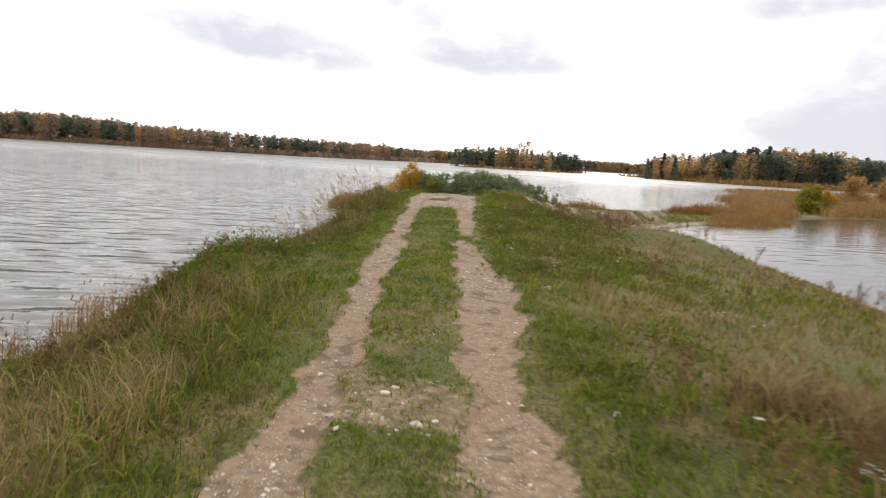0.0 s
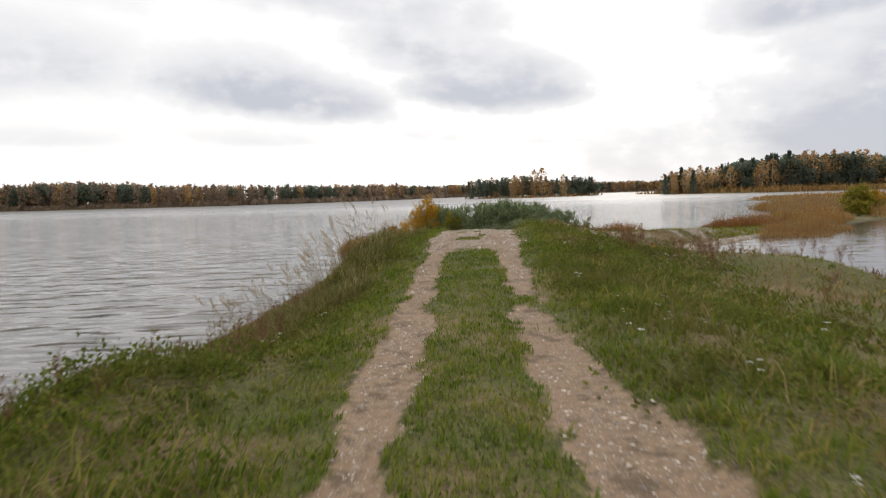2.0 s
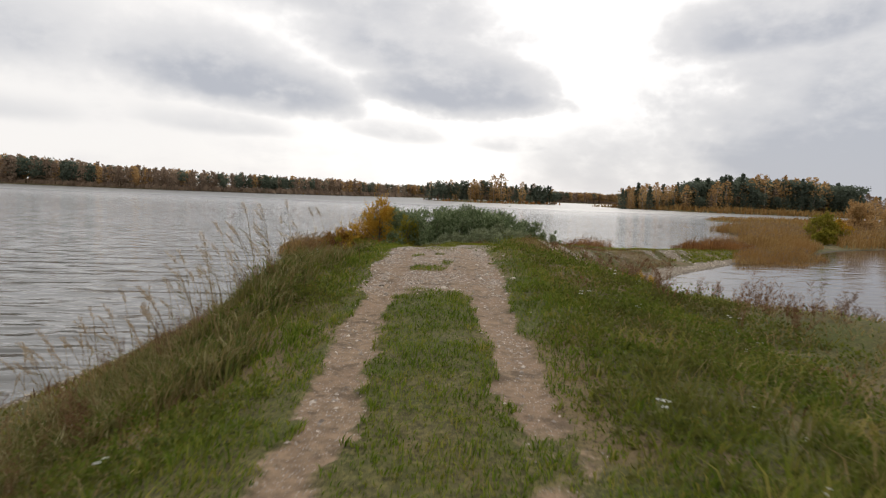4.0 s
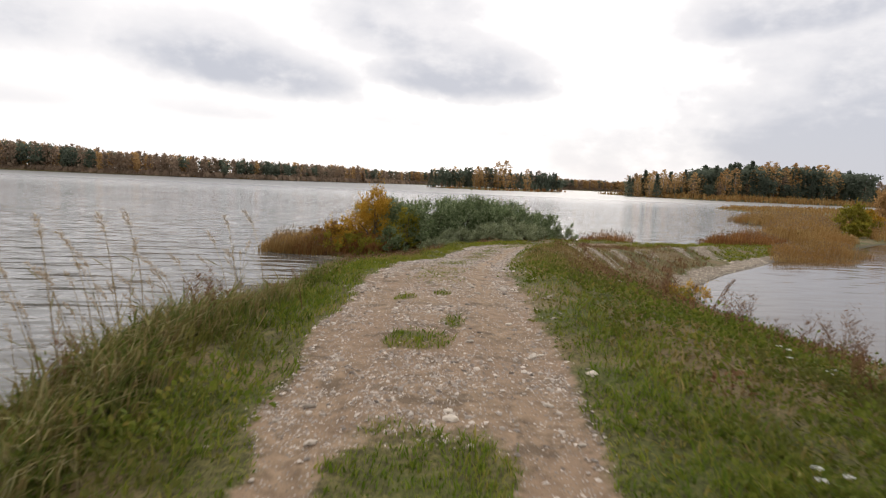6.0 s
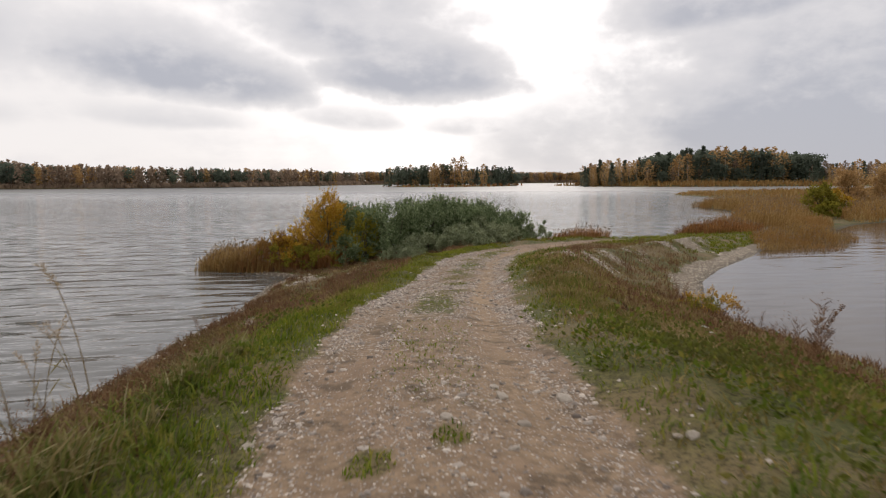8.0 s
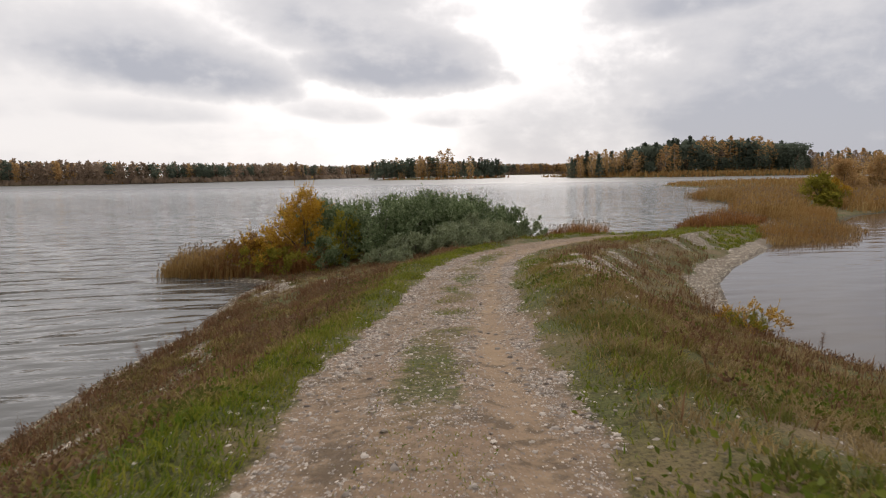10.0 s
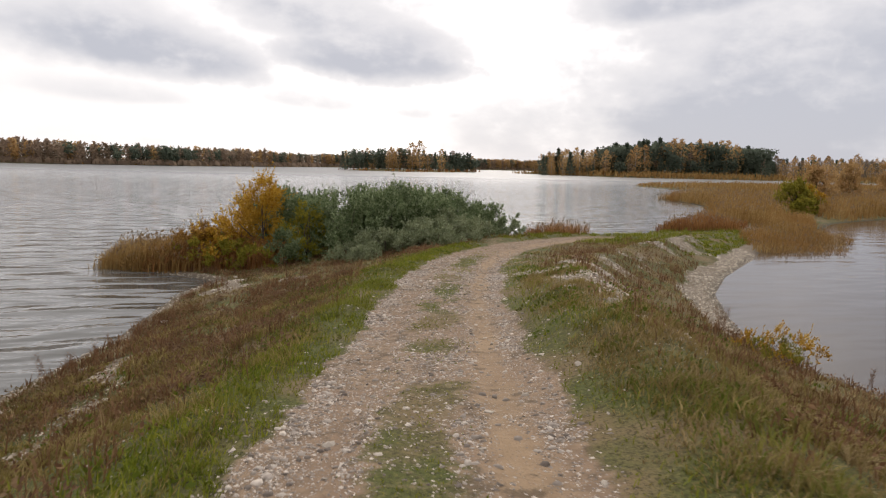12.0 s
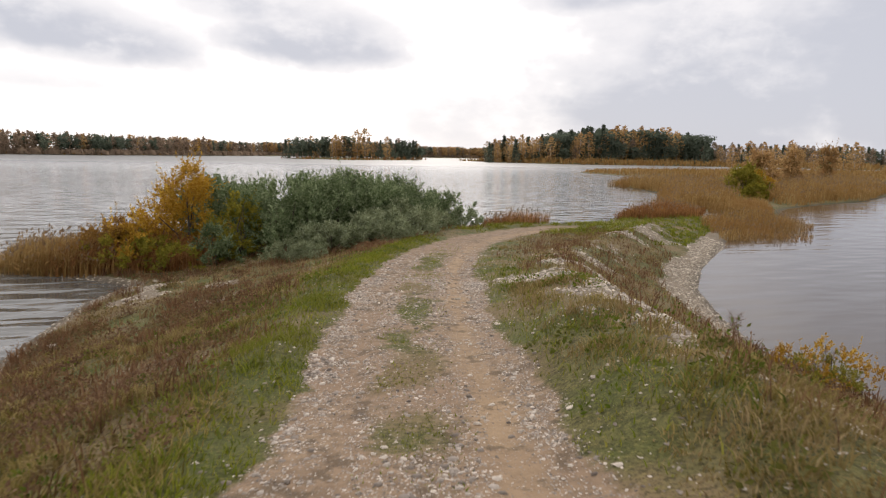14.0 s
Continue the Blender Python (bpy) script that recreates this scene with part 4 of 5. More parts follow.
def build_bushes():
    tall = [bush("willow_bush", "dense dark grey-green willow bush", "bush", 100 + i, 2.0, 3.3, WILLOW, 880, 11, 0.16, 0.06, 9, 9, spread=0.75, group="willow bushes at the end of the spit") for i in range(4)]
    spots = [(-3.6, 65.0, 1.0, 0), (-1.6, 63.6, 1.0, 1), (0.6, 65.0, 1.02, 2), (2.4, 66.6, 0.98, 3), (-2.4, 68.4, 1.06, 1), (0.4, 69.5, 1.04, 0), (3.0, 70.4, 1.0, 2), (4.6, 69.2, 0.86, 3), (5.8, 71.6, 0.8, 0), (-5.2, 68.0, 1.0, 2)]
    first = set()
    for x, y, s, i in spots:
        if i in first:
            place(copy_thing(tall[i], Matrix()), x, y, x * 2.1 + y, s * 1.07)
        else:
            first.add(i)
            place(tall[i], x, y, x * 2.1 + y, s * 1.07)
    low = [bush("sallow_bush", "low silvery grey-green sallow bush at the roadside", "bush", 120 + i, 1.35, 1.5, SALLOW, 460, 11, 0.14, 0.045, 8, 8, spread=0.95, group="low bushes before the willows") for i in range(3)]
    first = set()
    for j, (x, y, s, i) in enumerate([(1.8, 62.4, 1.1, 0), (3.2, 64.2, 1.15, 1), (4.4, 66.2, 1.0, 2), (0.2, 60.8, 0.85, 1), (-1.4, 59.8, 0.6, 2), (2.6, 61.6, 0.7, 2), (-0.4, 61.8, 0.9, 0), (7.2, 72.4, 1.0, 0), (-0.7, 59.2, 0.55, 0)]):
        if i in first:
            place(copy_thing(low[i], Matrix()), x, y, j * 1.7, s)
        else:
            first.add(i)
            place(low[i], x, y, j * 1.7, s)
    place(bush("golden_birch", "young birch with golden yellow autumn leaves", "tree", 140, 2.0, 3.9, GOLD, 1300, 12, 0.1, 0.06, 12, 9, spire=True), -5.7, 63.6, 0, 1.0)
    place(bush("golden_shrub", "small yellow-leaved shrub beside the birch", "bush", 141, 1.4, 2.1, GOLD, 420, 12, 0.11, 0.06, 7, 6, spread=0.9), -7.6, 63.2)
    place(bush("rusty_shrub", "rust-brown leafy shrub rising from the reeds", "bush", 153, 1.3, 2.3, RUST, 420, 12, 0.1, 0.05, 7, 6, spread=0.9), -8.3, 63.6)
    place(bush("olive_shrub", "dull green shrub among the reeds", "bush", 142, 1.5, 1.7, OLIVE, 380, 12, 0.13, 0.05, 7, 6, spread=1.0), -6.0, 61.6, 0, 0.9)
    place(bush("sallow_shrub", "dull grey-green sallow shrub at the water's edge", "bush", 155, 1.1, 1.7, WILLOW, 300, 12, 0.14, 0.05, 6, 6, spread=0.9), -4.3, 61.6)
    place(bush("sallow_shrub", "dull grey-green sallow shrub among the reeds", "bush", 156, 1.0, 1.9, OLIVE, 280, 12, 0.13, 0.05, 6, 6, spread=0.9), -8.0, 62.0)
    place(bush("olive_willow", "tall yellow-green willow behind the birch", "bush", 143, 1.5, 3.3, OLIVE, 420, 13, 0.14, 0.05, 5, 6), -3.4, 62.6, 0, 0.86)
    place(bush("willow_sapling", "small upright willow sapling on the bank", "bush", 144, 0.7, 1.7, WILLOW, 90, 12, 0.16, 0.05, 3, 4), 9.0, 74.0)
    place(bush("marsh_willow", "yellow-green willow bush in the marsh", "bush", 145, 1.5, 5.6, OLIVE, 620, 12, 0.22, 0.12, 10, 8, spread=1.35), 53.0, 112.0)
    place(bush("marsh_willow", "low golden willow bush beside the marsh path", "bush", 154, 1.8, 3.6, GOLD, 420, 12, 0.22, 0.12, 6, 7, spread=0.8), 56.0, 113.5)
    place(bush("marsh_willow", "orange-brown willow bush in the marsh", "bush", 146, 2.9, 7.6, BIRCH, 900, 12, 0.27, 0.15, 7, 8, spread=0.8), 70.0, 133.0)
    place(bush("marsh_willow", "orange-leaved willow standing in the reeds", "bush", 151, 1.8, 8.2, BIRCH, 520, 12, 0.27, 0.15, 6, 8), 78.0, 136.0)
    place(bush("marsh_willow", "slender orange willow beyond the reeds", "bush", 152, 1.7, 8.6, BIRCH, 480, 12, 0.3, 0.16, 5, 6), 98.0, 152.0)
    place(bush("marsh_shrub", "green shrub at the edge of the marsh", "bush", 147, 1.7, 2.2, OLIVE, 300, 12, 0.25, 0.12, 5, 6), 49.0, 104.5)
    place(bush("marsh_shrub", "dark green round shrub beyond the marsh", "bush", 148, 3.2, 4.6, WILLOW, 500, 12, 0.4, 0.22, 5, 6), 189.0, 262.0)
    place(bush("bank_shrub", "small shrub with bright yellow leaves on the pond bank", "bush", 149, 0.8, 0.95, GOLD, 360, 10, 0.05, 0.024, 6, 9, spread=0.9), 8.7, 44.4)
    place(bush("bank_shrub", "low olive-brown shrub at the foot of the yellow one", "bush", 157, 0.8, 0.6, OLIVE, 260, 10, 0.05, 0.022, 6, 8, spread=1.0), 8.1, 44.0)


build_bushes()

# ---- grass of the spit ----


def turf_field(name, label, mat, box, count, chance, high, wide, lean, seed, way=0.2, curl=0.6, tuft=12):
    """Blades strewn where chance(x, y, fields) allows; high may be a function of the same."""
    rng = np.random.default_rng(seed)
    cx, cy = scatter(box, count // tuft, rng)
    ox, oy = rng.normal(size=(2, len(cx) * tuft)) * (0.045 if tuft < 10 else 0.07)
    big = np.repeat(rng.uniform(0.65, 1.3, len(cx)), tuft)
    x, y = np.repeat(cx, tuft) + ox, np.repeat(cy, tuft) + oy
    f = site(x, y)
    keep = (rng.uniform(0, 1, len(x)) < chance(x, y, f)) & (f[4] > 0.05)
    x, y, ox, oy, big = x[keep], y[keep], ox[keep], oy[keep], big[keep]
    f = [a[keep] for a in f]
    h = high(x, y, f) * rng.uniform(0.55, 1.15, len(x)) * big
    away = np.arctan2(oy + 0.012 * np.sin(way), ox + 0.012 * np.cos(way)) + rng.normal(size=len(x)) * 0.5
    co, fa = sprout(x, y, f[0], h, wide * (1 + 0.15 * np.maximum(off_road(f), 0)) * rng.uniform(0.6, 1.4, len(x)), rng.uniform(0.2, 1.0, len(x)) * lean, away, curl, rng)
    put(name, raw_mesh(name, co, fa), mat, label, "grass", "stuff")


def bare(f):
    return np.maximum(f[1], f[3])


def open_(f):
    return 1 - smooth(bare(f), 0.2, 0.62)


def off_road(f):
    return np.abs(f[5]) - 1.12


def herb_mounds(name, label, mat, box, count, chance, seed, flat=1.0):
    """Low mounds of broad-leaved herbs, each leaf its own face pair."""
    rng = np.random.default_rng(seed)
    cx, cy = scatter(box, count, rng)
    f = site(cx, cy)
    keep = rng.uniform(0, 1, count) < chance(cx, cy, f)
    cx, cy = cx[keep], cy[keep]
    n = 54
    r = np.repeat(rng.uniform(0.14, 0.45, len(cx)), n)
    v = rng.normal(size=(len(r), 3))
    v /= np.linalg.norm(v, axis=1, keepdims=True)
    v[:, 2] = np.abs(v[:, 2])
    x, y = np.repeat(cx, n) + v[:, 0] * r, np.repeat(cy, n) + v[:, 1] * r
    z = site(x, y)[0] + flat * v[:, 2] * r * np.repeat(rng.uniform(0.45, 0.95, len(cx)), n) * rng.uniform(0.6, 1.1, len(r))
    size = rng.uniform(0.035, 0.075, len(r))
    put(name, raw_mesh(name, *leaves(np.stack([x, y, z], 1), v + rng.normal(size=v.shape) * 0.45, size, size * 0.55, rng)), mat, label, "herbs", "stuff")


def build_grass():
    patch = lambda x, y: smooth(cloudy(x, y, 2.0, 95), 0.42, 0.58)
    herb_mounds("green_herbs", "mounds of green broad-leaved herbs in the verge", HERB, (-7, 1.5, 9, 48), 5600, lambda x, y, f: open_(f) * smooth(off_road(f), 0.2, 0.6) * (1 - smooth(off_road(f), 3.5, 6)) * patch(x, y) * (1 - 0.85 * smooth(y, 32, 37)) * np.where((f[5] > 0) & (y > 21) & (y < 35), 1.0, 0.75) * smooth(f[4], 0.6, 2), 96)
    herb_mounds("herb_carpet", "low dark green carpet of leafy herbs beside the track", HERB, (-5.5, 3, 7.5, 38), 3600, lambda x, y, f: open_(f) * smooth(off_road(f), 0.25, 0.6) * np.where(f[5] > 0, smooth(y, 14, 20) * (1 - smooth(y, 24, 29)) * 0.8 * (1 - smooth(off_road(f), 3.0, 5.0)), smooth(y, 7.5, 9.5) * (1 - smooth(y, 12, 17)) * smooth(off_road(f), 0.8, 1.6)) * smooth(f[4], 0.6, 2), 99, 0.5)
    herb_mounds("leafy_weeds", "tall dark leafy weeds on the lake side", HERB, (-6.5, 3, -2.0, 17), 700, lambda x, y, f: smooth(-f[5], 2.4, 3.2) * smooth(y, 10, 11.5) * (1 - smooth(y, 14.5, 17)) * 0.8 * smooth(f[4], 0.6, 2), 90, 1.35)
    herb_mounds("withered_herbs", "mounds of reddish-brown withered herbs on the banks", WEED, (-8, 4, 13, 62), 4600, lambda x, y, f: open_(f) * smooth(off_road(f), 0.7, 1.8) * (1 - patch(x, y)) * (0.1 + 0.75 * smooth(y, 21, 33)) * (1 - 0.6 * (f[5] > 0)) * smooth(cloudy(x, y, 1.3, 98), 0.4, 0.58) * smooth(f[4], 0.3, 1), 97)
    def short(x, y, f):
        near = np.where(off_road(f) < 0, 0.95, (0.75 + 0.2 * (f[5] < 0) * smooth(y, 29, 33)) * (1 - smooth(off_road(f) + 1.6 * (cloudy(x, y, 1.4, 44) - 0.5), 0.3, 1.4 + np.where(f[5] < 0, 0.5, -0.4) * smooth(y, 30, 35))) * (1 - 0.7 * smooth(y, 22, 32) * (f[5] > 0)))
        moss = 0.8 * (y > 29) * (1 - smooth(np.abs(f[5] + 0.05), 0.2, 0.55)) * smooth(cloudy(x, y, 0.7, 66), 0.3, 0.5)
        return np.maximum(open_(f), moss) * near * (0.35 + 0.65 * smooth(cloudy(x, y, 0.8, 51), 0.3, 0.5))

    low = lambda x, y, f: (1 - 0.5 * (off_road(f) < 0) * (y > 29)) * (0.05 + 0.06 * cloudy(x, y, 0.7, 52)) + 0.05 * smooth(off_road(f), 0, 0.6)
    ripe = lambda x, y: smooth(y + 5 * (cloudy(x, y, 1.5, 41) - 0.5), 27, 33)
    turf_field("turf", "short green turf on the track's middle and edges", TURF, (-3.6, 1.5, 4.6, 34), 290000, lambda x, y, f: short(x, y, f) * (1 - 0.85 * ripe(x, y)), low, 0.012, 1.0, 61, tuft=6)
    turf_field("mossy_turf", "olive moss and short grass along the gravel", MOSS, (-3.0, 22, 4.6, 62), 250000, lambda x, y, f: short(x, y, f) * ripe(x, y), low, 0.011, 1.0, 60, tuft=6)
    tall = lambda x, y, f: (1 + 0.65 * (f[5] < 0) * (1 - smooth(y, 11, 16))) * (1 - 0.4 * (f[5] < 0) * smooth(y, 12, 14) * (1 - smooth(y, 19, 23))) * (1 - 0.45 * (f[5] > 0) * smooth(y, 19, 25) * (1 - smooth(y, 34, 42))) * (0.11 + 0.26 * cloudy(x, y, 1.9, 53) * smooth(off_road(f), 0.1, 1.2)) * (1 - 0.6 * smooth(y, 29, 35)) * (0.5 + 0.5 * smooth(f[4], 0, 1.5))
    lush = lambda x, y, f: open_(f) * smooth(off_road(f), 0.0, 0.5) * (1 - 0.5 * smooth(-f[5], 2.2, 3.2) * smooth(y, 8, 9.5) * (1 - smooth(y, 12.5, 15))) * (1.0 - 0.75 * smooth(off_road(f), 2.0, 5.5)) * np.maximum(smooth(cloudy(x, y, 1.1, 54), 0.3, 0.52), 0.6 - 0.2 * smooth(y, 30, 36))
    def fade(x, y, f):
        """How far the green of the verge has faded to olive and tan."""
        late = smooth(y + 6 * (cloudy(x, y, 3.0, 68) - 0.5) + 9 * (f[5] > 0), 30, 37) * (1 - 0.75 * (f[5] < 0) * smooth(cloudy(x, y, 2.0, 94), 0.5, 0.62))
        outer = np.where(y < 11, 0.85, np.where(y < 24, 0.4, 0.6)) * (f[5] < 0) * smooth(off_road(f) + 3.5 * (cloudy(x, y, 2.2, 92) - 0.5), 1.8, 3.3)
        inland = 0.75 * (f[5] > 0) * smooth(cloudy(x, y, 3.2, 93), 0.52, 0.64) * smooth(off_road(f), 0.7, 1.6)
        return np.maximum.reduce([late, outer, inland])

    turf_field("verge_grass", "lush green and yellowing verge grass", VERGE, (-10, 0.5, 16, 62), 410000, lambda x, y, f: lush(x, y, f) * (1 - fade(x, y, f)), tall, 0.016, 1.25, 62)
    turf_field("bank_grass", "faded olive and tan grass on the gravel banks", BANK, (-10, 0.5, 16, 77), 290000, lambda x, y, f: lush(x, y, f) * fade(x, y, f), tall, 0.014, 1.35, 69)
    turf_field("dry_grass", "dry straw-coloured grass standing in the verge", STRAW, (-10, 0.5, 16, 78), 120000,
               lambda x, y, f: (bare(f) < 0.3) * smooth(off_road(f), 0.5, 1.6) * np.maximum(smooth(cloudy(x, y, 2.4, 55), 0.45, 0.62) * (1 - 0.6 * (f[5] > 0) * (y < 33)), 0.75 * smooth(y, 33, 40)) * 0.9,
               lambda x, y, f: tall(x, y, f) * 1.4 + 0.06, 0.007, 1.3, 63, 0.4, 0.9)
    turf_field("brown_herbs", "withered reddish-brown herbs on the banks", WEED, (-9.5, 6, 17, 70), 190000,
               lambda x, y, f: open_(f) * np.maximum.reduce([(0.8 - 0.3 * (f[5] > 0)) * np.where(f[5] < 0, smooth(y, 26, 31), smooth(y, 31, 36)) * smooth(cloudy(x, y, 1.6, 56), 0.42, 0.58), np.where(y < 24, 0.08, 0.3) * smooth(cloudy(x, y, 2.0, 57), 0.52, 0.66), 0.35 * (f[5] > 3) * smooth(y, 26, 31) * smooth(cloudy(x, y, 2.2, 67), 0.42, 0.58)]) * smooth(off_road(f) + 1.6 * (cloudy(x, y, 1.2, 49) - 0.5), 0.6, 1.6),
               lambda x, y, f: 0.1 + 0.34 * cloudy(x, y, 0.9, 58), 0.011, 0.6, 64)
    turf_field("end_grass", "low olive grass at the end of the spit", MOSS, (6, 66, 32, 92), 46000,
               lambda x, y, f: (bare(f) < 0.4) * 0.9, lambda x, y, f: 0.12 + 0.2 * cloudy(x, y, 1.5, 74), 0.025, 0.9, 75)
    turf_field("withered_tussock", "tan withered grass tussock beside the first stretch of track", STRAW, (3.6, 4.0, 7.5, 10.0), 9000, lambda x, y, f: smooth(cloudy(x, y, 1.8, 24) + 0.1 * (x - 4.6), 0.36, 0.5) * (1 - smooth(np.hypot((x - 5.6) / 1.95, (y - 6.9) / 2.9) + 0.9 * (cloudy(x, y, 1.3, 23) - 0.5), 0.6, 1.0)), lambda x, y, f: 0.25 + 0.35 * cloudy(x, y, 1.0, 25), 0.012, 0.9, 26)
    turf_field("withered_stems", "brown withered stems in the tan tussock", WEED, (3.6, 4.0, 7.5, 10.0), 6000, lambda x, y, f: smooth(cloudy(x, y, 1.8, 24) + 0.1 * (x - 4.6), 0.36, 0.5) * (1 - smooth(np.hypot((x - 5.6) / 1.95, (y - 6.9) / 2.9) + 0.9 * (cloudy(x, y, 1.3, 23) - 0.5), 0.6, 1.0)), lambda x, y, f: 0.25 + 0.35 * cloudy(x, y, 1.0, 27), 0.01, 0.7, 28)
    turf_field("lake_side_straw", "tan and straw grass on the lake side of the first stretch", STRAW, (-7.5, 2.5, -0.8, 12), 15000, lambda x, y, f: open_(f) * smooth(off_road(f) + 1.5 * (cloudy(x, y, 1.2, 29) - 0.5), 0.5, 1.6), lambda x, y, f: 0.2 + 0.3 * cloudy(x, y, 1.0, 30), 0.012, 0.9, 32)
    near = lambda x, y, f: open_(f) * smooth(off_road(f), 0.15, 0.6)
    tuft_high = lambda x, y, f: 0.05 + 0.15 * cloudy(x, y, 0.8, 76) * smooth(off_road(f), 0.0, 1.0)
    turf_field("inland_grass", "tufty olive and straw grass between track and pond", BANK, (1.0, 33.5, 7.5, 46), 50000, lambda x, y, f: near(x, y, f) * smooth(cloudy(x, y, 0.9, 79), 0.36, 0.52), tuft_high, 0.011, 1.0, 78)
    turf_field("inland_straw", "bleached straw tufts between track and pond", STRAW, (1.6, 32, 8.0, 46), 42000, lambda x, y, f: near(x, y, f) * smooth(cloudy(x, y, 0.7, 81), 0.42, 0.56), tuft_high, 0.009, 1.0, 79)
    turf_field("inland_green_grass", "fresh green grass tufts between track and pond", VERGE, (1.0, 26, 6.0, 40), 40000, lambda x, y, f: near(x, y, f) * smooth(cloudy(x, y, 1.2, 80), 0.48, 0.62), tuft_high, 0.011, 1.0, 77)
    turf_field("lake_verge_grass", "olive and brown tufted grass on the lake side of the track", BANK, (-6.5, 33.5, -1.0, 50), 60000, lambda x, y, f: near(x, y, f) * smooth(cloudy(x, y, 0.9, 82), 0.46, 0.56), lambda x, y, f: tuft_high(x, y, f) * 1.3, 0.011, 1.0, 83)
    herb_mounds("russet_herbs", "low russet and purple-brown herbs along the lake bank", RUSSET_HERB, (-7.5, 27, -1.2, 60), 1500, lambda x, y, f: open_(f) * smooth(off_road(f) + 2.0 * (cloudy(x, y, 1.4, 84) - 0.5), 0.9, 1.8) * smooth(cloudy(x, y, 1.0, 85), 0.4, 0.54) * smooth(f[4], 0.1, 0.6), 86, 0.8)
    herb_mounds("verge_herbs", "small fresh green herbs beside the gravel", HERB, (-4.5, 30, 6.5, 56), 700, lambda x, y, f: open_(f) * smooth(off_road(f), 0.1, 0.4) * (1 - smooth(off_road(f), 1.2, 3.0)) * smooth(cloudy(x, y, 0.8, 87), 0.48, 0.58), 88, 0.5)


def build_sedge():
    """Arching sedge on the lake side of the crest."""
    rng = np.random.default_rng(65)
    cx, cy = scatter((-6.6, 20.5, -1.9, 31.8), 820, rng)
    f = site(cx, cy)
    keep = (f[4] > 1.2) & (np.abs(f[5]) > 1.9) & (cloudy(cx, cy, 2.5, 59) > 0.34) & (np.hypot((cx + 3.6) / 2.9, (cy - 26.0) / 5.6) + 0.8 * (cloudy(cx, cy, 1.6, 22) - 0.5) < 1.0)
    cx, cy = cx[keep], cy[keep]
    n = 36
    x, y = np.repeat(cx, n) + rng.normal(size=len(cx) * n) * 0.09, np.repeat(cy, n) + rng.normal(size=len(cx) * n) * 0.09
    size = np.repeat(rng.uniform(0.28, 0.56, len(cx)) * (1 - 0.3 * smooth(cy, 28, 30.5)) * (1 + 0.12 * np.exp(-((cx + 2.9) / 0.9) ** 2)), n)
    co, fa = sprout(x, y, site(x, y)[0], size * rng.uniform(0.4, 1.1, len(x)), 0.019 * rng.uniform(0.6, 1.3, len(x)), rng.uniform(0.2, 0.95, len(x)), 0.1 + rng.normal(size=len(x)) * 1.4, 0.9, rng)
    put("sedge", raw_mesh("sedge", co, fa), SEDGE, "tall arching olive and tan sedge on the lake bank", "grass", "stuff")


build_grass()
build_sedge()

# ---- single herbs, reeds and flowers ----


def reed_stalk(seed):
    rng = np.random.default_rng(seed)
    thing = root("reed_stalk", "tall thin reed grass with a drooping tan plume", "reed", "reed stalks along the lake bank")
    h, bend = rng.uniform(1.0, 1.55), rng.uniform(0.15, 0.5)
    s = np.linspace(0, 1, 7)
    line = np.stack([bend * s ** 2.2, 0.05 * np.sin(s * 3), h * s * (1 - 0.1 * bend * s)], 1)
    part("stem", tube(line, np.linspace(0.008, 0.004, 7), 3), STRAW, thing)
    k = 66
    f = rng.uniform(0, 1, k)
    end = line[-1]
    way = line[-1] - line[-2]
    way = way / np.linalg.norm(way) + [0.25, 0, -0.2]
    at = end + (f[:, None] - 0.35) * way * 0.26 + rng.normal(size=(k, 3)) * 0.012
    part("plume", leaves(at, way + rng.normal(size=(k, 3)) * 0.45, 0.065, 0.007, rng), PLUME_PALE, thing, "feathery tan plume")
    for i in range(3):
        q = line[2 + i]
        a = rng.uniform(-1, 1)
        part("leaf", leaves(q[None], np.array([[np.cos(a), np.sin(a), 0.5]]), 0.35, 0.014, rng), SEDGE, thing)
    return thing


def weed(seed):
    rng = np.random.default_rng(seed)
    thing = root("dead_weed", "withered brown branching weed on the bank", "weed", "withered weeds on the banks")
    h = rng.uniform(0.6, 0.95)
    for i in range(rng.integers(2, 5)):
        foot = np.array([*(rng.normal(size=2) * 0.04), -0.03])
        end = np.array([rng.normal() * 0.16 + 0.08, rng.normal() * 0.16, h * rng.uniform(0.7, 1.0)])
        mid = (foot + end) / 2 + rng.normal(size=3) * 0.03
        part("stem", tube([foot, mid, end], [0.006, 0.004, 0.0015], 4), WEED, thing)
        at, way = [], []
        for _ in range(34):
            q = rng.uniform(0.35, 1.0)
            p = foot + (end - foot) * q
            a = rng.uniform(0, 6.28)
            w = np.array([np.cos(a), np.sin(a), 0.9]) * (1.15 - q)
            at.append(p)
            way.append(w)
        part("twig_spray", leaves(np.array(at), np.array(way), rng.uniform(0.05, 0.17, 34), 0.011, rng), WEED, thing)
        seeds = end + rng.normal(size=(36, 3)) * [0.05, 0.05, 0.12] - [0, 0, 0.08]
        part("seed_head", leaves(seeds, rng.normal(size=(36, 3)), 0.02, 0.012, rng), WEED, thing)
    return thing


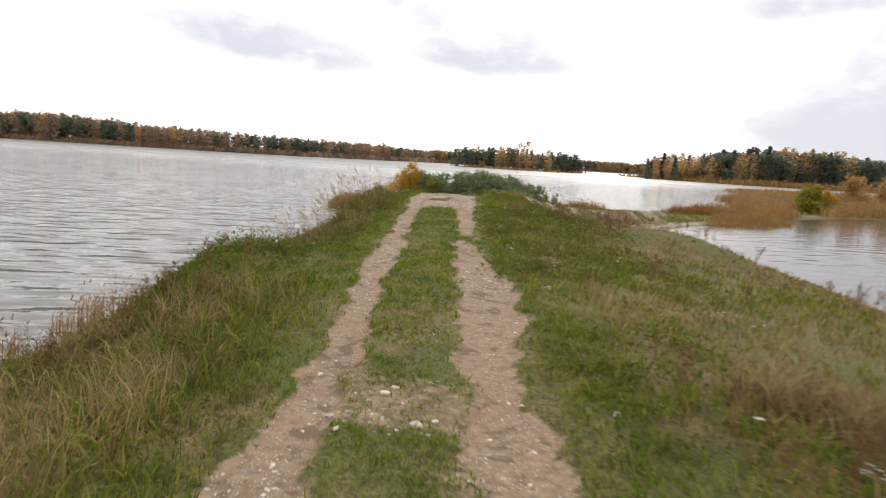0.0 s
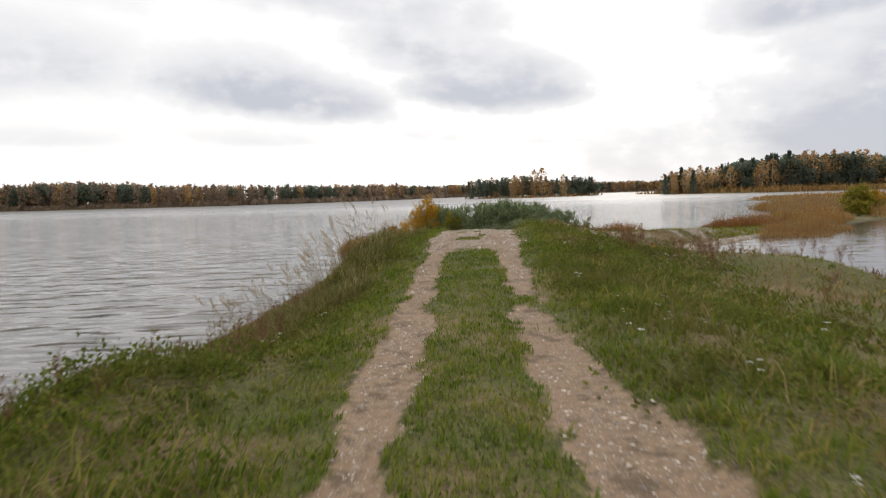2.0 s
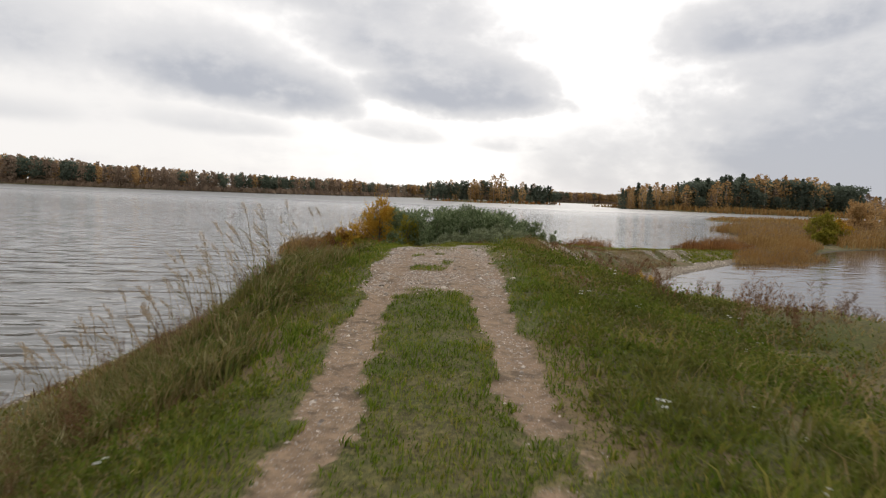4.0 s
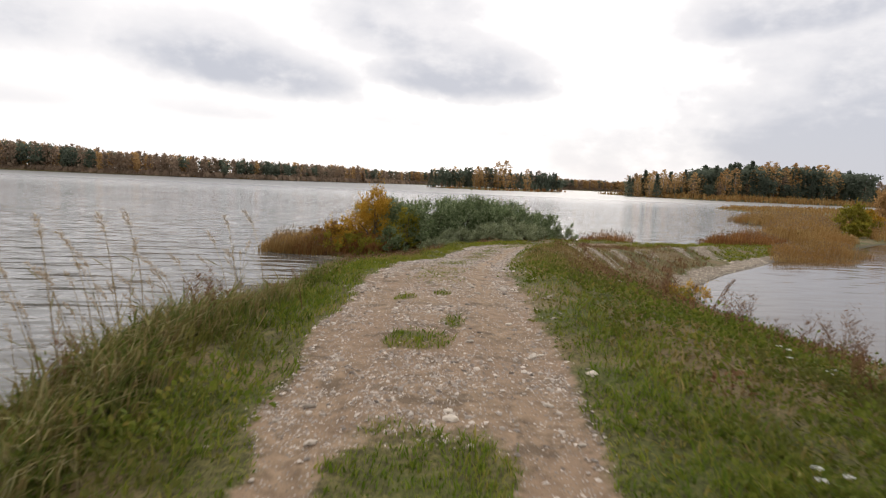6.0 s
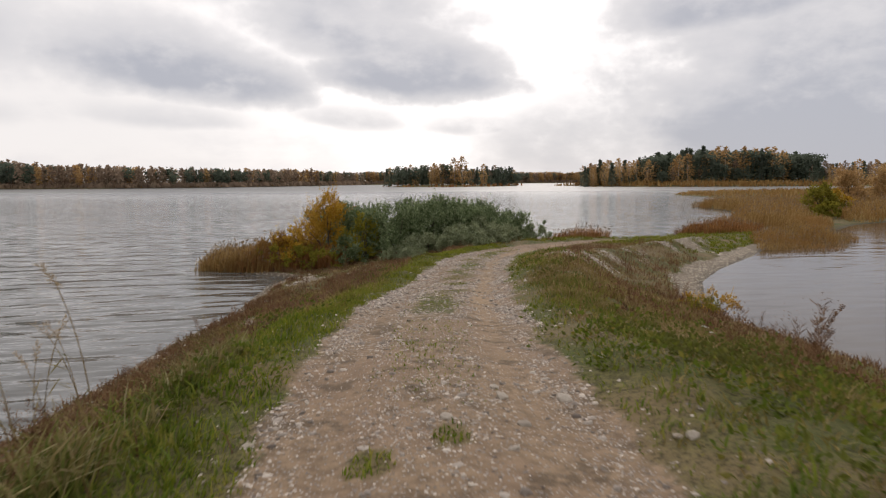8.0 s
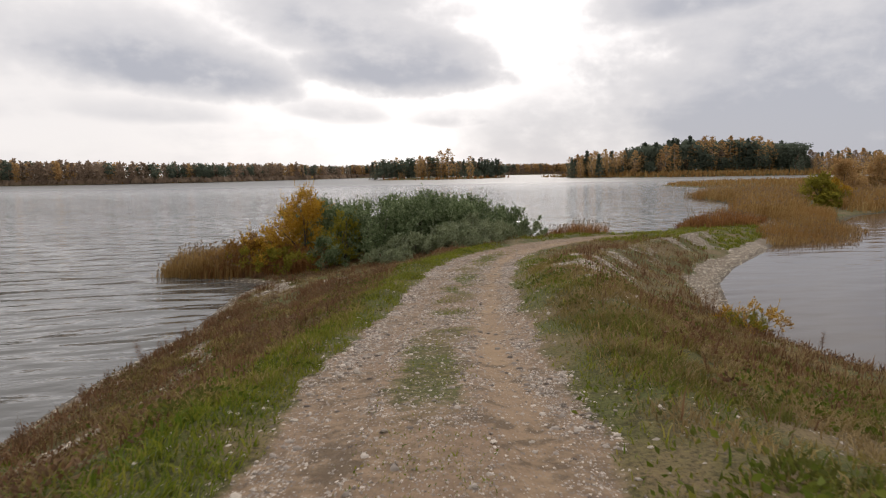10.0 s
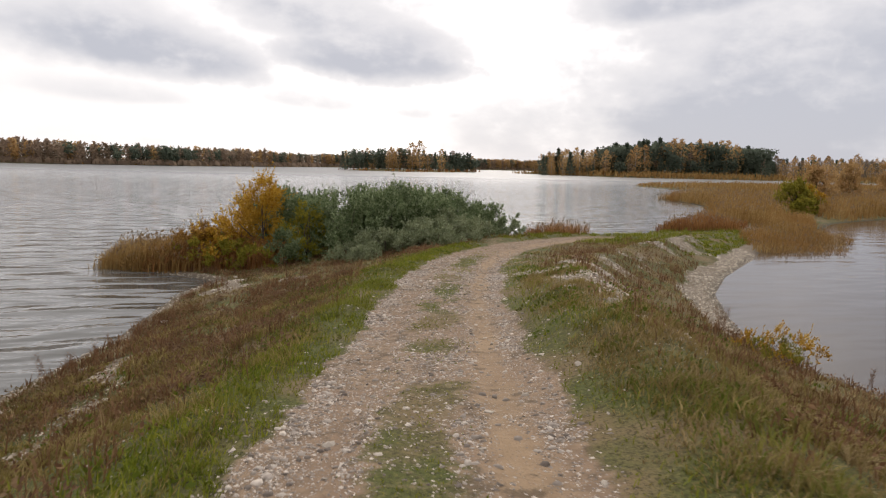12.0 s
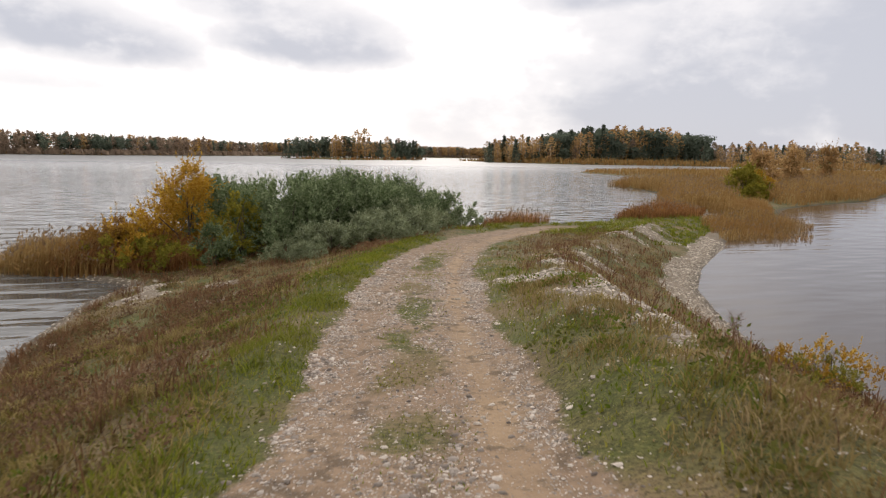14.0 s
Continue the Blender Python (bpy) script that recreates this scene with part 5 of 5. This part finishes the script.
def yarrow(seed):
    rng = np.random.default_rng(seed)
    thing = root("yarrow", "white-flowered yarrow in the grass", "flower", "white flowers in the verge")
    for i in range(rng.integers(1, 4)):
        end = np.array([rng.normal() * 0.07, rng.normal() * 0.07, rng.uniform(0.3, 0.45)])
        part("stem", tube([(end[0] * 0.2, end[1] * 0.2, -0.02), end * [0.6, 0.6, 0.5], end], [0.003, 0.0025, 0.002], 4), VERGE, thing)
        k = 26
        a, r = rng.uniform(0, 6.28, k), 0.03 * np.sqrt(rng.uniform(0, 1, k))
        at = end + np.stack([r * np.cos(a), r * np.sin(a), 0.006 * rng.uniform(0, 1, k)], 1)
        part("flower_head", leaves(at, np.stack([np.cos(a), np.sin(a), np.full(k, 0.25)], 1), 0.016, 0.014, rng), PETAL, thing, "flat white flower head")
    return thing


def dock(seed):
    """A tall withered dock stalk with rusty seed clusters."""
    rng = np.random.default_rng(seed)
    thing = root("dock_stalk", "tall leaning withered dock stalk with rusty seed clusters", "weed")
    s = np.linspace(0, 1, 6)
    line = np.stack([0.42 * s ** 1.4, 0.05 * s, 0.95 * s], 1)
    part("stem", tube(line, np.linspace(0.011, 0.004, 6), 5), WEED, thing)
    for i in range(4):
        q = line[1 + i]
        a = rng.uniform(-0.8, 0.8)
        end = q + np.array([0.22 * np.cos(a), 0.2 * np.sin(a), 0.26])
        part("branch", tube([q, (q + end) / 2 + [0.03, 0, -0.02], end], [0.006, 0.004, 0.002], 4), WEED, thing)
        k = 70
        at = q + (end - q) * rng.uniform(0.25, 1, (k, 1)) + rng.normal(size=(k, 3)) * 0.014
        part("seed_head", leaves(at, rng.normal(size=(k, 3)), 0.03, 0.02, rng), WEED, thing)
    return thing


def strew(models, spots, rng, low=0.8, high=1.2, tilt=0.0):
    used = set()
    for j, (x, y) in enumerate(spots):
        src = models[j % len(models)]
        ob = copy_thing(src, Matrix()) if src in used else src
        used.add(src)
        place(ob, float(x), float(y), rng.uniform(-0.5, 0.5) if tilt == 0 else rng.uniform(0, 6.28), rng.uniform(low, high), 0.01)


def build_herbs():
    rng = np.random.default_rng(77)
    x, y = scatter((-5.6, 21.5, -2.5, 31.5), 300, rng)
    f = site(x, y)
    ok = np.nonzero((f[4] > 2.2) & (cloudy(x, y, 1.6, 48) > 0.4))[0][:110]
    stalks = [reed_stalk(200 + i) for i in range(6)]
    for k, j in enumerate(ok):
        place(copy_thing(stalks[k % 6], Matrix()) if k >= 6 else stalks[k], float(x[j]), float(y[j]), math.pi + rng.normal() * 0.6, rng.uniform(0.65, 1.0), 0.01)
    x, y = scatter((-9.5, 8, 15, 60), 3000, rng)
    f = site(x, y)
    left = (f[5] < 0) & (f[4] > 0.3) & (f[4] < 3.4)
    right = (f[5] > 3.2) & (f[4] > 0.4) & ((f[4] < 3.0) | (cloudy(x, y, 4, 57) > 0.6))
    ok = (left | right) & (f[3] < 0.3)
    strew([weed(220 + i) for i in range(7)], np.stack([x[ok], y[ok]], 1)[:60], rng, 0.5, 1.0, 1.0)
    x, y = scatter((-6.5, 10, -2.8, 25), 200, rng)
    f = site(x, y)
    ok = (f[5] < -3.0) & (f[5] > -5.2) & (cloudy(x, y, 2.0, 45) > 0.42)
    x2, y2 = scatter((3.4, 24, 6.4, 33), 60, rng)
    ok2 = cloudy(x2, y2, 1.8, 46) > 0.46
    strew([weed(230 + i) for i in range(7)], np.concatenate([np.stack([x[ok], y[ok]], 1)[:26], np.stack([x2[ok2], y2[ok2]], 1)[:20]]), rng, 0.55, 1.05, 1.0)
    x, y = scatter((-9, 29, -3, 60), 300, rng)
    f = site(x, y)
    ok = (f[4] > 0.3) & (f[4] < 2.4) & (f[5] < -2)
    strew([weed(270 + i) for i in range(5)], np.stack([x[ok], y[ok]], 1)[:30], rng, 0.45, 0.8, 1.0)
    # a reddish stand on the inland shoulder, thin stands by the start of the track and on the lake side
    stand = [weed(290 + i) for i in range(6)]
    spots = []
    for box, count in (((5.6, 25.0, 10.0, 29.5), 44), ((3.6, 4.6, 6.2, 8.4), 26), ((-4.4, 11.2, -2.0, 17.0), 46), ((-4.8, 24.0, -2.1, 31.0), 40)):
        spots.append(np.stack(scatter(box, count, rng), 1))
    strew(stand, np.concatenate(spots), rng, 0.4, 0.8, 1.0)
    place(dock(260), 5.75, 34.4, 0.0, 1.0)
    x, y = scatter((-5, 6, 8, 33), 900, rng)
    f = site(x, y)
    ok = (np.abs(f[5]) > 1.5) & (np.abs(f[5]) < 5) & (cloudy(x, y, 2.4, 91) > 0.52)
    strew([yarrow(240 + i) for i in range(5)], np.stack([x[ok], y[ok]], 1)[:26], rng, 0.5, 0.8, 1.0)
    strew([yarrow(250 + i) for i in range(5)], np.concatenate([np.stack(scatter((2.3, 15.5, 3.2, 18.5), 14, rng), 1), np.stack(scatter((3.0, 17, 5.5, 24), 12, rng), 1)]), rng, 0.3, 0.48, 1.0)


build_herbs()

# ---- stones and gravel ----
OCTA = np.array([(1, 0, 0), (0, 1, 0), (-1, 0, 0), (0, -1, 0), (0.5, 0.5, 0.72), (-0.55, 0.45, 0.66), (-0.4, -0.55, 0.75), (0.5, -0.5, 0.62)], float)
OCTA_FACES = np.array([(0, 1, 4), (1, 5, 4), (1, 2, 5), (2, 6, 5), (2, 3, 6), (3, 7, 6), (3, 0, 7), (0, 4, 7), (4, 5, 6), (4, 6, 7)])


CHIP = np.array([(1, 0.2, 0), (0.1, 1, 0), (-1, -0.1, 0), (-0.2, -1, 0), (0.15, 0.1, 0.8)], float)
CHIP_FACES = np.array([(0, 1, 4), (1, 2, 4), (2, 3, 4), (3, 0, 4)])


def gravel(name, label, box, count, chance, small, large, seed, shape=OCTA, faces=OCTA_FACES, power=4, mat=None):
    """Loose stones strewn where chance allows, each its own angular lump."""
    rng = np.random.default_rng(seed)
    x, y = scatter(box, count, rng)
    f = site(x, y)
    keep = (rng.uniform(0, 1, count) < chance(x, y, f)) & (f[4] > -0.1)
    x, y, z = x[keep], y[keep], f[0][keep]
    k, m = len(x), len(shape)
    size = small + (large - small) * rng.uniform(0, 1, k) ** power
    a = rng.uniform(0, 6.28, k)
    v = shape[None] * (1 + rng.normal(size=(k, m, 1)) * 0.2) * np.stack([size, size * rng.uniform(0.5, 1, k), size * rng.uniform(0.3, 0.75, k)], 1)[:, None]
    c, s = np.cos(a)[:, None], np.sin(a)[:, None]
    co = np.stack([v[..., 0] * c - v[..., 1] * s + x[:, None], v[..., 0] * s + v[..., 1] * c + y[:, None], v[..., 2] + (z - size * 0.08)[:, None]], -1).reshape(-1, 3)
    put(name, raw_mesh(name, co, (np.arange(k)[:, None, None] * m + faces[None]).reshape(-1, 3)), mat or GRAVEL, label, "gravel", "stuff")


def stone_model(seed):
    """A weathered lump of limestone, half bedded."""
    rng = np.random.default_rng(seed)
    bm = bmesh.new()
    bmesh.ops.create_icosphere(bm, subdivisions=1, radius=1.0)
    for v in bm.verts:
        k = 1 + 0.4 * noise.noise(v.co * 1.3 + Vector((seed, 0, 0))) + 0.1 * noise.noise(v.co * 3.1 + Vector((0, seed, 0)))
        v.co = Vector((v.co.x * k * 1.1, v.co.y * k * 0.8, v.co.z * k * 0.42))
    me = bpy.data.meshes.new("stone")
    bm.to_mesh(me)
    bm.free()
    me.materials.append(STONE)
    return me


def build_stones():
    band = lambda x, y, f: f[1] * (1 - 0.8 * f[2]) * (0.3 + 0.6 * smooth(np.abs(f[5]), 0.65, 1.0) + 0.3 * (1 - smooth(np.abs(f[5] + 0.1), 0.3, 0.55))) * (0.3 + 0.7 * smooth(cloudy(x, y, 0.7, 71), 0.32, 0.6))
    gravel("road_gravel", "pale limestone gravel bedded in the track", (-1.6, 24.0, 5.0, 54), 150000, lambda x, y, f: band(x, y, f) * (0.3 + 0.6 * smooth(y, 31, 36)), 0.01, 0.042, 81, power=5)
    gravel("road_chips", "fine crushed limestone chips on the track", (-1.6, 23.6, 3.2, 48), 330000, lambda x, y, f: band(x, y, f) * (0.85 + 0.3 * smooth(y, 31, 36)), 0.007, 0.021, 86, CHIP, CHIP_FACES, 2)
    gravel("track_gravel", "scattered pebbles in the worn ruts", (-1.6, 1.5, 3.4, 26), 90000,
           lambda x, y, f: f[1] * 0.8 * (0.15 + 0.85 * smooth(cloudy(x, y, 0.9, 72), 0.42, 0.65)), 0.006, 0.036, 82, CHIP, CHIP_FACES)
    gravel("beach_shingle", "brown-grey shingle along the pond and on the ridge", (3, 35, 23, 72), 210000,
           lambda x, y, f: smooth(f[3], 0.15, 0.6) * 0.6, 0.018, 0.085, 83, CHIP, CHIP_FACES, 2, SHINGLE)
    gravel("lake_shingle", "stony shingle along the lake's edge", (-10.5, 4, -3, 64), 90000, lambda x, y, f: smooth(f[3], 0.15, 0.6) * 0.6, 0.016, 0.07, 88, CHIP, CHIP_FACES, 2, SHINGLE)
    gravel("bank_rubble", "pale rubble showing through the grass of the banks", (-8, 23, 15, 66), 130000,
           lambda x, y, f: (np.abs(f[5]) > 1.0) * np.maximum.reduce([smooth(cloudy(x, y, 1.5, 73), 0.56, 0.68), 0.25 * (1 - smooth(np.abs(f[5]), 1.2, 1.9))]) * 0.6 * smooth(f[4], 0, 1) * smooth(y, 25, 32), 0.01, 0.032, 84, CHIP, CHIP_FACES, 3)
    gravel("ridge_rubble", "loose limestone rubble on the ridge by the pond", (3, 35, 20, 68), 170000, lambda x, y, f: smooth(f[3], 0.08, 0.42) * (f[4] > 1.5) * 0.9, 0.012, 0.045, 89, CHIP, CHIP_FACES, 2)
    gravel("wrack", "dark line of washed-up wrack on the pond's edge", (8, 44, 25, 74), 60000, lambda x, y, f: (f[5] > 0) * (f[3] > 0.3) * smooth(f[4], 0.02, 0.12) * (1 - smooth(f[4] + 0.4 * (cloudy(x, y, 0.9, 39) - 0.5), 0.25, 0.45)), 0.02, 0.06, 87, CHIP, CHIP_FACES, 2, BARK)
    rng = np.random.default_rng(85)
    meshes = [stone_model(300 + i) for i in range(6)]
    x, y = scatter((-4, 2, 6, 58), 2600, rng)
    f = site(x, y)
    ok = ((f[1] > 0.4) & (y > 23)) | ((np.abs(f[5]) > 1.1) & (np.abs(f[5]) < 1.5)) & (y > 22) | ((f[1] > 0.5) & (rng.uniform(0, 1, 2600) < 0.2))
    for j in np.nonzero(ok)[0][:285]:
        s = 0.02 + 0.045 * rng.uniform() ** 3
        ob = new("stone", meshes[int(rng.integers(6))])
        ob.matrix_basis = Matrix.Translation((x[j], y[j], f[0][j] + s * 0.12)) @ Euler((rng.normal() * 0.2, rng.normal() * 0.2, rng.uniform(0, 6.28))).to_matrix().to_4x4() @ Matrix.Scale(s, 4)
        tagged(ob, "pale limestone lump lying on the gravel track", "stone", "loose stones on the track")

    # the pale lumps between the first ruts
    for sx, sy, size in ((0.59, 7.35, 0.055), (1.33, 7.2, 0.065), (1.48, 7.3, 0.035), (0.98, 7.8, 0.05), (0.86, 7.6, 0.04), (0.72, 7.0, 0.035), (1.05, 7.95, 0.04), (3.0, 7.6, 0.05)):
        z = float(site(np.array([sx]), np.array([sy]))[0][0])
        ob = new("stone", meshes[int(rng.integers(6))])
        ob.matrix_basis = Matrix.Translation((sx, sy, z + size * 0.15)) @ Matrix.Rotation(rng.uniform(0, 6.28), 4, "Z") @ Matrix.Scale(size, 4)
        tagged(ob, "pale limestone lump bedded in the worn track", "stone", "loose stones on the track")

    # larger stones at the lake's edge
    x, y = scatter((-10, 8, -5, 60), 700, rng)
    f = site(x, y)
    ok = (f[4] > 0.05) & (f[4] < 1.6) & (f[5] < 0) & (cloudy(x, y, 3.0, 47) > 0.45)
    for j in np.nonzero(ok)[0][:80]:
        s = 0.05 + 0.1 * rng.uniform() ** 2
        ob = new("stone", meshes[int(rng.integers(6))])
        ob.matrix_basis = Matrix.Translation((x[j], y[j], f[0][j] + s * 0.15)) @ Euler((rng.normal() * 0.2, rng.normal() * 0.2, rng.uniform(0, 6.28))).to_matrix().to_4x4() @ Matrix.Scale(s, 4)
        tagged(ob, "weathered grey stone at the lake's edge", "stone", "stones along the lake's edge")


build_stones()
